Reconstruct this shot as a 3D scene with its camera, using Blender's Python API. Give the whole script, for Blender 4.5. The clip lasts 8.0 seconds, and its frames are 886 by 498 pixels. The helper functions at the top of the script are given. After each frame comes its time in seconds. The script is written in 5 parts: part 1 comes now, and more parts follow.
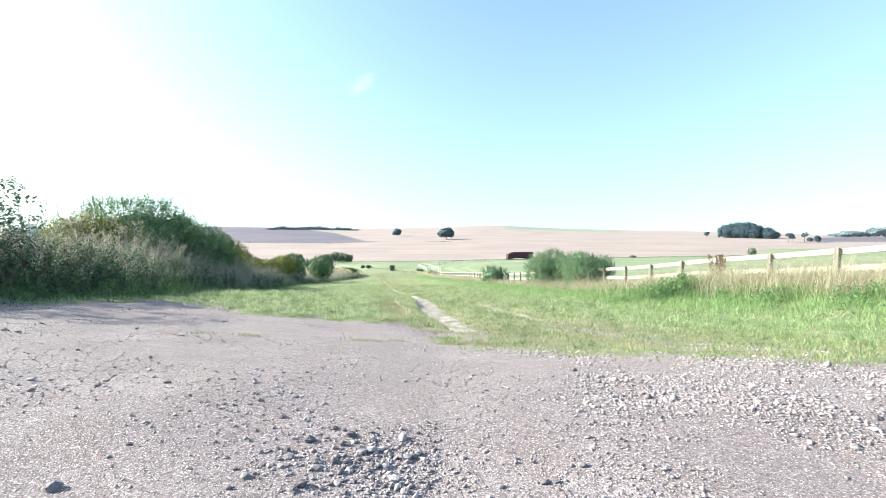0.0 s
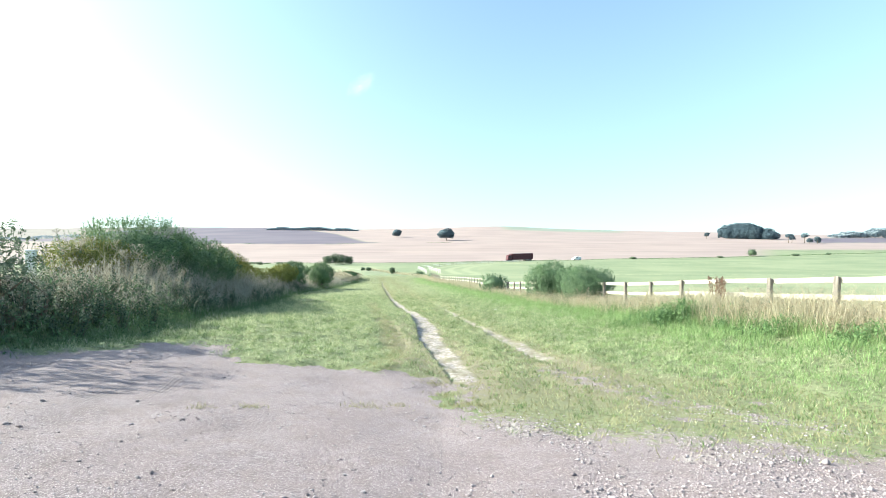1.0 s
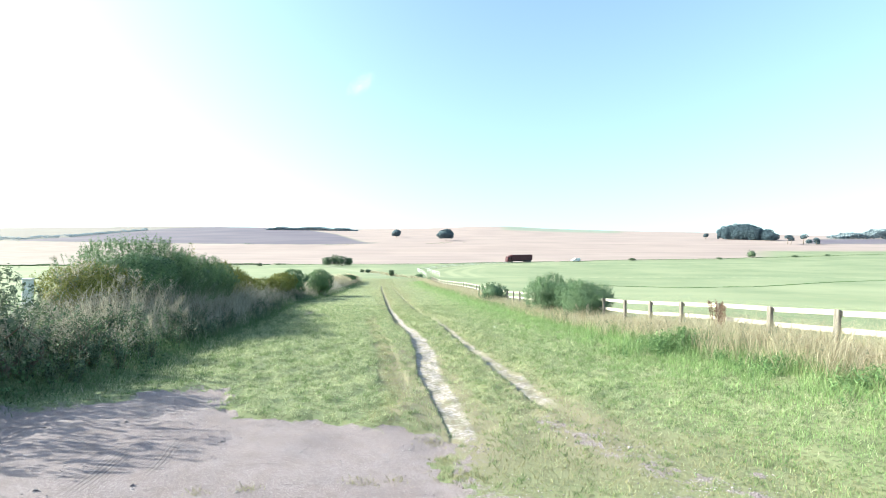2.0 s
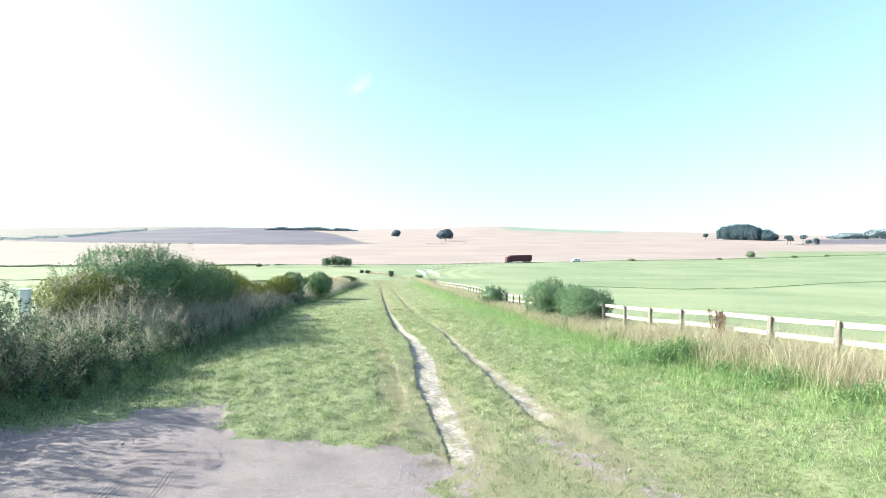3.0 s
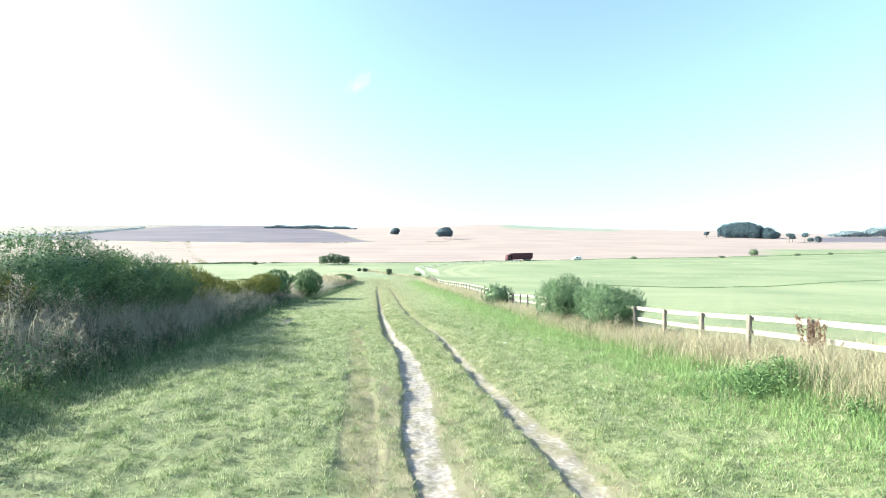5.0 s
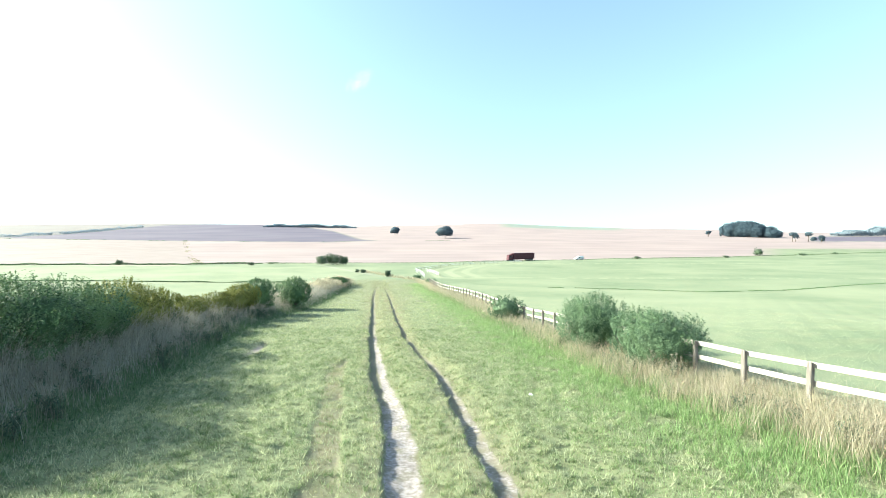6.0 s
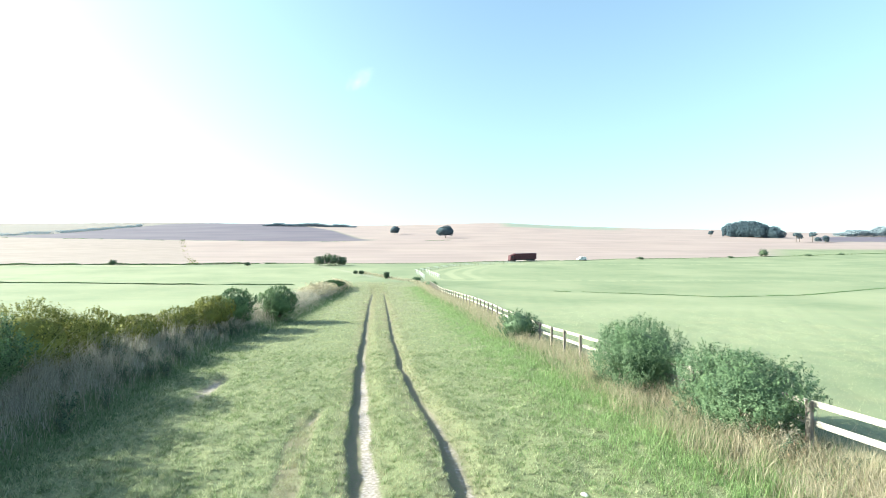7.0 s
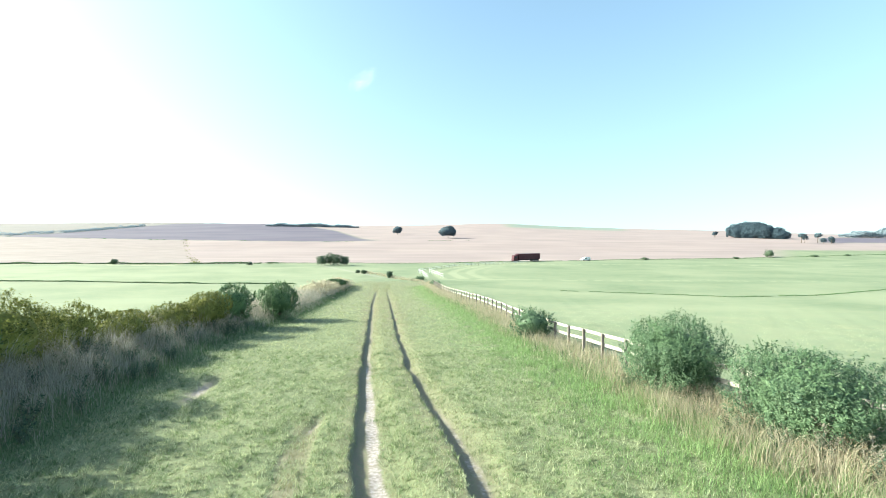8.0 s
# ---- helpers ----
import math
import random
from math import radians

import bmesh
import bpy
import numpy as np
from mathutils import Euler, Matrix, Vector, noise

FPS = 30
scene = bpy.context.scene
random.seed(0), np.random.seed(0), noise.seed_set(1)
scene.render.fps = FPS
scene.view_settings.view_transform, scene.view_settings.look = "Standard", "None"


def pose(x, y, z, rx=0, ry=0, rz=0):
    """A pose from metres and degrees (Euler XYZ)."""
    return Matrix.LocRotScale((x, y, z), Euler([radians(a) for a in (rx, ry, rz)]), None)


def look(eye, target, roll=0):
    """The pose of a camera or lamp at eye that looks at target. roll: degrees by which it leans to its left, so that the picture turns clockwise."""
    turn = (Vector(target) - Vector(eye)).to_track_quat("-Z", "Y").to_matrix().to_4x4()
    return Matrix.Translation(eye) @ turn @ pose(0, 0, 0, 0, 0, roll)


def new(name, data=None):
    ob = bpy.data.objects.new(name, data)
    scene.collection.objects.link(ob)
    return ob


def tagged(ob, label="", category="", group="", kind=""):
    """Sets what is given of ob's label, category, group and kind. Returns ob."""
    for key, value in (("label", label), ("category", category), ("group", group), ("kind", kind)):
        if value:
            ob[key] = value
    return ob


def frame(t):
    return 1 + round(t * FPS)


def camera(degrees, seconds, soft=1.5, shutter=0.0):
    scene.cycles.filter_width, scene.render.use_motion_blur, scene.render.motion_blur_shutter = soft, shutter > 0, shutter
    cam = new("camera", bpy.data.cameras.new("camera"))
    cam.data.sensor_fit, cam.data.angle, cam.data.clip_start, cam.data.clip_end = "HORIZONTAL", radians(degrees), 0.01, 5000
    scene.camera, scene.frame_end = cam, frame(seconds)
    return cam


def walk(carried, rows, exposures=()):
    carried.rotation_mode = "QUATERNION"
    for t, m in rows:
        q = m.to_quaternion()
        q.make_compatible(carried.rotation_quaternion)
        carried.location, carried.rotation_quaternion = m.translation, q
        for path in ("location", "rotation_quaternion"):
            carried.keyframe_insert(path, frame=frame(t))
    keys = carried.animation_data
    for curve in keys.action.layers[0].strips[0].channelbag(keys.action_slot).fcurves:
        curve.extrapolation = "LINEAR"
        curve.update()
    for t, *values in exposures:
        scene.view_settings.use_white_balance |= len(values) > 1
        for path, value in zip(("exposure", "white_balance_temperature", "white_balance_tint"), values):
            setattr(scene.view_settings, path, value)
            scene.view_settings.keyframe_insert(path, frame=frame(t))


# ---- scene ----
# ---------------------------------------------------------------- camera
cam = camera(88.8, 8.0, 0.75)
PATH = [
    (0, (0.003, 0.003, 1.379), (0.004, 2.001, 1.301), 0.0),
    (0.5, (0.008, -0.003, 1.655), (0.009, 1.995, 1.578), 0.0),
    (1, (0.004, 0.018, 2.038), (0.005, 2.016, 1.961), 0.0),
    (1.5, (0.004, 0.061, 2.576), (0.006, 2.06, 2.498), 0.1),
    (1.7, (0.006, 0.08, 2.69), (0.009, 2.079, 2.612), 0.1),
    (2.8, (0.017, 0.13, 2.965), (0.021, 2.129, 2.887), 0.1),
    (3, (0.018, 0.149, 3.035), (0.023, 2.147, 2.957), 0.1),
    (3.5, (0.023, 0.23, 3.013), (0.029, 2.228, 2.934), 0.1),
    (4, (0.085, 0.976, 2.9), (0.091, 2.974, 2.821), 0.1),
    (4.2, (0.10, 1.415, 2.845), (0.106, 3.414, 2.765), 0.1),
    (5.3, (0.007, 4.743, 2.604), (0.015, 6.741, 2.517), 0.1),
    (5.5, (-0.003, 5.563, 2.655), (0.005, 7.561, 2.567), 0.1),
    (6, (-0.084, 7.633, 3.021), (-0.076, 9.63, 2.93), 0.1),
    (6.5, (-0.151, 9.729, 3.35), (-0.144, 11.727, 3.257), 0.1),
    (7, (-0.211, 11.671, 3.266), (-0.204, 13.669, 3.172), 0.2),
    (7.5, (-0.313, 12.798, 2.997), (-0.307, 14.796, 2.906), 0.3),
    (8, (-0.573, 13.116, 2.815), (-0.576, 15.114, 2.724), 0.3),
]
EXPOSURES = [(0.0, 1.65, 6300, -3), (3.0, 1.72, 6300, -4), (5.5, 1.79, 6300, -4), (6.5, 1.68, 6300, -5), (8.0, 1.60, 6300, -6)]
walk(cam, [(t, look(eye, target, roll)) for t, eye, target, roll in PATH], EXPOSURES)

# ---------------------------------------------------------------- sky and sun
SUN_EL, SUN_AZ = 27.0, -84.0          # degrees; azimuth clockwise from +y
world = bpy.data.worlds.new("world")
scene.world = world
world.use_nodes = True
wn, wl = world.node_tree.nodes, world.node_tree.links
wn.clear()
sky = wn.new("ShaderNodeTexSky")
sky.sky_type = 'NISHITA'
sky.sun_disc = False
sky.sun_elevation, sky.sun_rotation = radians(SUN_EL), radians(SUN_AZ)
sky.altitude, sky.air_density, sky.dust_density, sky.ozone_density = 150, 1.0, 1.35, 0.1
bg = wn.new("ShaderNodeBackground")
bg.inputs["Strength"].default_value = 0.1
wo = wn.new("ShaderNodeOutputWorld")
# a hazy sky: its change from the horizon upwards is gentler than in clean air
way = wn.new("ShaderNodeTexCoord")
gentle = wn.new("ShaderNodeMapping")
gentle.inputs["Scale"].default_value, gentle.inputs["Location"].default_value = (1, 1, 0.58), (0, 0, 0.11)
unit = wn.new("ShaderNodeVectorMath")
unit.operation = 'NORMALIZE'
wl.new(way.outputs["Generated"], gentle.inputs["Vector"])
wl.new(gentle.outputs[0], unit.inputs[0])
wl.new(unit.outputs[0], sky.inputs["Vector"])
wl.new(sky.outputs[0], bg.inputs["Color"])
wl.new(bg.outputs[0], wo.inputs["Surface"])
sun = new("sun", bpy.data.lights.new("sun", 'SUN'))
sun.data.energy, sun.data.angle, sun.data.color = 5.0, radians(0.55), (1.0, 0.93, 0.82)
az, el = radians(SUN_AZ), radians(SUN_EL)
sun_way = Vector((math.sin(az) * math.cos(el), math.cos(az) * math.cos(el), math.sin(el)))
sun.matrix_world = look(sun_way * 60, (0, 0, 0))


# ---------------------------------------------------------------- material helpers
class Mat:
    """A node material with a Principled surface and short ways to add nodes."""

    def __init__(self, name, rough=0.8):
        self.m = bpy.data.materials.new(name)
        self.m.use_nodes = True
        self.t = self.m.node_tree
        self.p = self.t.nodes["Principled BSDF"]
        self.p.inputs["Roughness"].default_value = rough
        self.p.inputs["Specular IOR Level"].default_value = 0.3

    def node(self, kind, **inputs):
        n = self.t.nodes.new(kind)
        for k, v in inputs.items():
            self.set(n.inputs[k.replace("_", " ")], v)
        return n

    def set(self, socket, v):
        if hasattr(v, "is_output"):
            self.t.links.new(v, socket)
        else:
            socket.default_value = v

    def noise(self, scale, detail=3.0, coords=None, stretch=None):
        n = self.node("ShaderNodeTexNoise", Scale=scale, Detail=detail)
        c = coords or self.node("ShaderNodeTexCoord").outputs["Object"]
        if stretch:
            mp = self.node("ShaderNodeMapping", Vector=c)
            mp.inputs["Scale"].default_value = stretch
            c = mp.outputs[0]
        self.t.links.new(c, n.inputs["Vector"])
        return n.outputs["Fac"]

    def ramp(self, fac, a, b, ca=(0, 0, 0, 1), cb=(1, 1, 1, 1)):
        n = self.node("ShaderNodeValToRGB", Fac=fac)
        e = n.color_ramp.elements
        e[0].position, e[1].position, e[0].color, e[1].color = a, b, ca, cb
        return n.outputs["Color"]

    def mix(self, fac, a, b, mode='MIX'):
        n = self.t.nodes.new("ShaderNodeMix")
        n.data_type, n.blend_type = 'RGBA', mode
        self.set(n.inputs[0], fac)
        for s, v in ((n.inputs[6], a), (n.inputs[7], b)):
            self.set(s, (*v, 1) if isinstance(v, tuple) and len(v) == 3 else v)
        return n.outputs[2]

    def math(self, op, a, b=0.0, clamp=False):
        n = self.t.nodes.new("ShaderNodeMath")
        n.operation, n.use_clamp = op, clamp
        self.set(n.inputs[0], a)
        self.set(n.inputs[1], b)
        return n.outputs[0]

    def bump(self, height, strength=0.5, distance=0.02):
        n = self.node("ShaderNodeBump", Height=height, Strength=strength, Distance=distance)
        self.t.links.new(n.outputs[0], self.p.inputs["Normal"])

    def colour(self, c):
        self.set(self.p.inputs["Base Color"], (*c, 1) if isinstance(c, tuple) else c)
        return self


def leaf_material(name, dark, light, tip=None, glow=0.35, rough=0.55, scale=0.6, clumps=0.0, clump_scale=11.0):
    """Foliage: each leaf or blade with its own tone, patches of tone, and light that comes through."""
    m = Mat(name, rough)
    g = m.node("ShaderNodeNewGeometry")
    c = m.mix(g.outputs["Random Per Island"], dark, light)
    patch = m.ramp(m.noise(scale, 2.0), 0.35, 0.7)
    c = m.mix(m.math('MULTIPLY', patch, 0.55), c, tip or light)
    if clumps:  # tufts that differ in tone
        tuft = m.ramp(m.noise(clump_scale, 3.0), 0.56, 0.42)
        c = m.mix(m.math('MULTIPLY', tuft, clumps), c, tuple(0.55 * v for v in dark))
    m.p.inputs["Specular IOR Level"].default_value = 0.15
    m.colour(c)
    tr = m.node("ShaderNodeBsdfTranslucent", Color=c)
    mx = m.node("ShaderNodeMixShader", Fac=glow)
    out = m.t.nodes["Material Output"]
    m.t.links.new(m.p.outputs[0], mx.inputs[1])
    m.t.links.new(tr.outputs[0], mx.inputs[2])
    m.t.links.new(mx.outputs[0], out.inputs["Surface"])
    return m.m


def plain_material(name, a, b, scale=8.0, rough=0.7, bump=0.3, dist=0.01, stretch=None, metal=0.0):
    """A worn solid: two tones by coarse and fine noise, and relief."""
    m = Mat(name, rough)
    coarse, fine = m.noise(scale, 4.0, stretch=stretch), m.noise(scale * 9, 3.0, stretch=stretch)
    c = m.mix(m.ramp(coarse, 0.35, 0.7), a, b)
    c = m.mix(m.math('MULTIPLY', m.ramp(fine, 0.45, 0.75), 0.4), c, tuple(0.6 * v for v in a))
    m.colour(c)
    m.p.inputs["Metallic"].default_value = metal
    m.bump(fine, bump, dist)
    return m.m


# ---------------------------------------------------------------- mesh helpers
rng = np.random.default_rng(7)


def np_mesh(name, verts, faces, material=None, smooth=False):
    """A mesh from arrays: verts n x 3, faces m x 3 or m x 4."""
    me = bpy.data.meshes.new(name)
    verts, faces = np.asarray(verts, dtype=np.float32), np.asarray(faces, dtype=np.int32)
    k = faces.shape[1]
    me.vertices.add(len(verts))
    me.vertices.foreach_set("co", verts.ravel())
    me.loops.add(faces.size)
    me.loops.foreach_set("vertex_index", faces.ravel())
    me.polygons.add(len(faces))
    me.polygons.foreach_set("loop_start", np.arange(0, faces.size, k, dtype=np.int32))
    if smooth:
        me.polygons.foreach_set("use_smooth", np.ones(len(faces), dtype=bool))
    if material:
        me.materials.append(material)
    me.update(calc_edges=True)
    me.validate()
    return me


def bm_mesh(name, bm, material=None):
    me = bpy.data.meshes.new(name)
    bm.normal_update()
    bm.to_mesh(me)
    bm.free()
    if material:
        me.materials.append(material)
    return me


def part(name, mesh, material, parent, label=""):
    """Links a mesh (bmesh or mesh data) as one object under a thing or a part."""
    if isinstance(mesh, bmesh.types.BMesh):
        mesh = bm_mesh(name, mesh, material)
    ob = new(name, mesh)
    ob.parent = parent
    if label:
        ob["label"] = label
    return ob


def smooth01(v):
    v = np.clip(v, 0, 1)
    return v * v * (3 - 2 * v)


def box(bm, x0, x1, y0, y1, z0, z1, bevel=0.0):
    """A box, with bevelled edges where asked."""
    m = Matrix.Translation(((x0 + x1) / 2, (y0 + y1) / 2, (z0 + z1) / 2)) @ Matrix.Diagonal((x1 - x0, y1 - y0, z1 - z0, 1))
    made = bmesh.ops.create_cube(bm, size=1, matrix=m)
    if bevel:
        edges = list({e for v in made["verts"] for e in v.link_edges})
        bmesh.ops.bevel(bm, geom=edges, offset=bevel, segments=1, affect='EDGES', profile=0.5)


# ---------------------------------------------------------------- the lie of the land
PROFILE_Y = [-3000, -40, -5, 0, 1.8, 3, 4.2, 4.8, 6.2, 8, 11, 80, 104, 130, 200, 260, 330, 430, 530, 700, 900, 1200, 1700, 2600, 5000]
PROFILE_Z = [2, .9, .75, .68, .64, .48, .27, .18, .04, -.2, -.5, -7.05, -8.6, -10, -12.5, -14.3, -13.5, -9.5, -7, -3, 2, 8, 0, -14, -50]
CREST_U = [-1.5, -0.98, -0.6, -0.39, -0.18, -0.04, 0.02, 0.07, 0.11, 0.15, 0.2, 0.27, 0.4, 0.58, 0.83, 1.2]
CREST_Z = [0, 1.5, 6, 4, 0, 2.6, 5, 7.4, 8.2, 7.4, 4.4, 0.6, -3.7, -7, -15, -16]
HEDGE_Y = [-30, 0, 6, 8.5, 12, 16, 18.5, 21, 25, 28.5, 33, 38, 45, 60, 80, 96, 110]
HEDGE_X = [-9, -6.6, -5.7, -5.3, -5.9, -6.9, -7.4, -8.1, -8.8, -9.5, -10.4, -10.9, -10.8, -12.4, -15, -17.2, -19]
FENCE_Y = [-20, 0, 10.4, 22, 32, 38, 56, 86, 101, 120]
FENCE_X = [13.8, 10.7, 9.07, 7.34, 5.85, 5.15, 3.3, -.9, -2.6, -5]
RUT_L_Y = [5.4, 6.2, 7.8, 10.2, 12.8, 17.2, 19.3, 22.7, 29.3, 41.5, 52.8, 61, 83, 105]
RUT_L_X = [.30, .25, .08, -.26, -.48, -1.06, -1.56, -2.25, -3.40, -5.22, -6.9, -8.15, -11.1, -14.6]
RUT_L_W = [.14, .18, .22, .26, .29, .27, .27, .25, .18, .15, .14, .13, .11, .1]
RUT_R_Y = [6.2, 7.15, 9.94, 12.36, 15, 19.3, 22.7, 25.3, 29.3, 36.6, 61, 83, 105]
RUT_R_X = [1.98, 1.86, 1.58, 1.16, .78, .23, -.35, -.96, -1.77, -2.9, -6.23, -9.3, -12.8]
RUT_R_W = [.1, .15, .26, .2, .2, .2, .18, .15, .13, .12, .12, .1, .1]
BARE_Y, BARE_X = [8, 10.55, 14.7, 22.5, 26], [-.85, -1.25, -2.0, -3.55, -4.2]
EDGE_X = [-12, -8, -5.8, -5, -4.5, -4.1, -3.7, -3.3, -2.9, -2.2, -1.5, -1.07, -.5, -.05, .1, .25, .5, .9, 1.5, 2.2, 2.65, 3.1, 4, 6, 10]
EDGE_Y = [4.5, 5.3, 6, 6.2, 6.7, 7.5, 7.8, 6.9, 6.15, 6.15, 6.3, 6.0, 6.1, 5.95, 4.7, 4.2, 4.25, 4.05, 3.6, 3.6, 3.3, 3.15, 3, 2.7, 2.5]


def waves(x, y, size, seed=0.0):
    """A smooth unevenness of about -1 to 1 with bumps of the given size."""
    k = 6.283 / size
    v = 0
    for i, (a, w) in enumerate(((0.3, 1.0), (1.5, 0.8), (2.6, 1.3), (4.0, 0.7), (5.3, 1.7))):
        v = v + np.sin(k * w * (x * math.cos(a + seed) + y * math.sin(a + seed)) + 2.1 * i + seed * 3) / 5
    return v * 1.6


def fence_x(y):
    return np.interp(y, FENCE_Y, FENCE_X)


def hedge_x(y):
    return np.interp(y, HEDGE_Y, HEDGE_X)


def ruts(x, y):
    """Depths of the left and right wheel ruts, 0 to 1, and of the bare third strip."""
    yy = np.clip(y, 5.4, 105)
    wob = 0.05 * waves(x * 0, y, 2.3, 1.1)
    l = (x - np.interp(yy, RUT_L_Y, RUT_L_X) - wob) / np.interp(yy, RUT_L_Y, RUT_L_W)
    r = (x - np.interp(yy, RUT_R_Y, RUT_R_X) + wob) / np.interp(yy, RUT_R_Y, RUT_R_W)
    l = 1 - smooth01((np.abs(l) - 0.75) / np.where(l < 0, 0.45, 0.9))
    r = 1 - smooth01((np.abs(r) - 0.75) / np.where(r < 0, 0.45, 0.9))
    fade_l = smooth01((y - 5.4) / 0.8) * (1 - smooth01((y - 76) / 14))
    fade_r = smooth01((y - 6.6) / 1.5) * (1 - smooth01((y - 76) / 14))
    b = 1 - smooth01((np.abs(x - np.interp(y, BARE_Y, BARE_X) - 0.06 * waves(x * 0, y, 1.7, 0.5)) - 0.22) / 0.14)
    b = b * smooth01((y - 7) / 3) * (1 - smooth01((y - 22.5) / 1.5)) * (0.8 + 0.3 * waves(x, y, 1.1, 0.2))
    return l * fade_l, r * fade_r, b


def scuffed(x, y):
    """How worn the turf is beside the start of the ruts: between the bare strip and the left rut, and right of the right rut."""
    left = smooth01((x - np.interp(y, BARE_Y, BARE_X) + 0.15) / 0.3) * (1 - smooth01((x - np.interp(y, RUT_L_Y, RUT_L_X) - 0.45) / 0.35)) * smooth01((y - 5.8) / 1) * (1 - smooth01((y - 11.5) / 6))
    right = np.exp(-((x - np.interp(y, RUT_R_Y, RUT_R_X) - 0.25) / 0.42) ** 2) * smooth01((y - 5) / 1.5) * (1 - smooth01((y - 9.5) / 4))
    return np.maximum(left, right) * np.clip(0.72 + 0.35 * waves(x, y, 0.6, 1.0) + 0.25 * waves(x, y, 0.23, 2.0), 0, 1)


def hollows(x, y):
    """How deep the ground is worn at the two ruts: steep on the left, rising slowly on the right."""
    yy = np.clip(y, 5.4, 105)
    wob = 0.05 * waves(x * 0, y, 2.3, 1.1) + 0.02 * waves(x * 0, y, 0.45, 0.4)
    l = (x - np.interp(yy, RUT_L_Y, RUT_L_X) - wob) / np.interp(yy, RUT_L_Y, RUT_L_W)
    r = (x - np.interp(yy, RUT_R_Y, RUT_R_X) + wob) / np.interp(yy, RUT_R_Y, RUT_R_W)
    l = 1 - smooth01(np.where(l < 0, (-l - 0.85) / 0.3, (l - 0.35) / 4.2))
    r = 1 - smooth01(np.where(r < 0, (-r - 0.85) / 0.3, (r - 0.3) / 4.6))
    return l * smooth01((y - 5.4) / 0.8) * (1 - smooth01((y - 76) / 14)), r * smooth01((y - 6.6) / 1.5) * (1 - smooth01((y - 76) / 14))


def bare_spots(x, y):
    """Two small patches of bare earth beside the track."""
    return np.maximum(np.exp(-((x + 7.75 + 0.23 * (y - 26.3)) / 0.34) ** 2 - ((y - 26.3) / 1.7) ** 2), 0.8 * np.exp(-((x + 3.5) / 0.16) ** 2 - ((y - 23.1) / 0.8) ** 2))


def land(x, y):
    """The ground's height."""
    x, y = np.asarray(x, dtype=float), np.asarray(y, dtype=float)
    z = np.interp(y, PROFILE_Y, PROFILE_Z)
    near = 1 - smooth01((np.hypot(x, y) - 60) / 80)
    z = z + np.clip(-x, 0, 4.5) * 0.075 * np.clip((20 - y) / 8, 0, 1)
    u = x / np.maximum(y, 1)
    z = z + np.interp(u, CREST_U, CREST_Z) * smooth01((y - 520) / 680)
    z = z + smooth01((x - 3) / 5) * 0.018 * (20 - np.clip(y, 4, 42)) * smooth01((y + 4) / 8) * (1 - smooth01((y - 60) / 60))
    z = z + smooth01((x - fence_x(y) + 4.5) / 3) * np.interp(y, [-6, 2, 12, 16, 19, 32, 38, 46, 60], [0, .1, .13, .05, 0, -.03, -.14, -.08, 0])
    s = hedge_x(y) - x
    bank = smooth01(s / 3.2) * 0.75 * (1 - smooth01((s - 4.2) / 3.5)) - 0.25 * smooth01((s - 5) / 6)
    z = z + bank * smooth01((y + 8) / 8) * (1 - smooth01((y - 92) / 14))
    l, r, b = ruts(x, y)
    hl, hr = hollows(x, y)
    z = z - hl * np.interp(y, [5, 8, 14, 18, 30, 60], [.015, .045, .10, .15, .15, .13]) - hr * np.interp(y, [6, 10, 14, 20, 30, 60], [.03, .08, .12, .17, .15, .13]) - b * .035
    z = z - 0.1 * bare_spots(x, y)
    z = z + np.maximum(l, r) * (0.005 * waves(x, y, 0.37, 1.9) + 0.003 * waves(x, y, 0.19, 0.6)) * (y < 24)
    edge = np.interp(x, EDGE_X, EDGE_Y)
    z = z + 0.035 * smooth01((y - edge) / 0.15) * smooth01((9 - y) / 2) * smooth01((-0.1 - x) / 0.5)
    far = np.hypot(x, y)
    z = z + near * 0.035 * waves(x, y, 3.1, 0.4) * smooth01((y - 5) / 4)
    z = z + 0.012 * waves(x, y, 0.9, 2.2) * (1 - smooth01((far - 24) / 12)) + 0.017 * waves(x, y, 0.42, 5.2) * smooth01((y - 5) / 2) * (1 - smooth01((far - 18) / 8))
    return z + (1 - near) * 0.12 * waves(x, y, 70, 0.7)


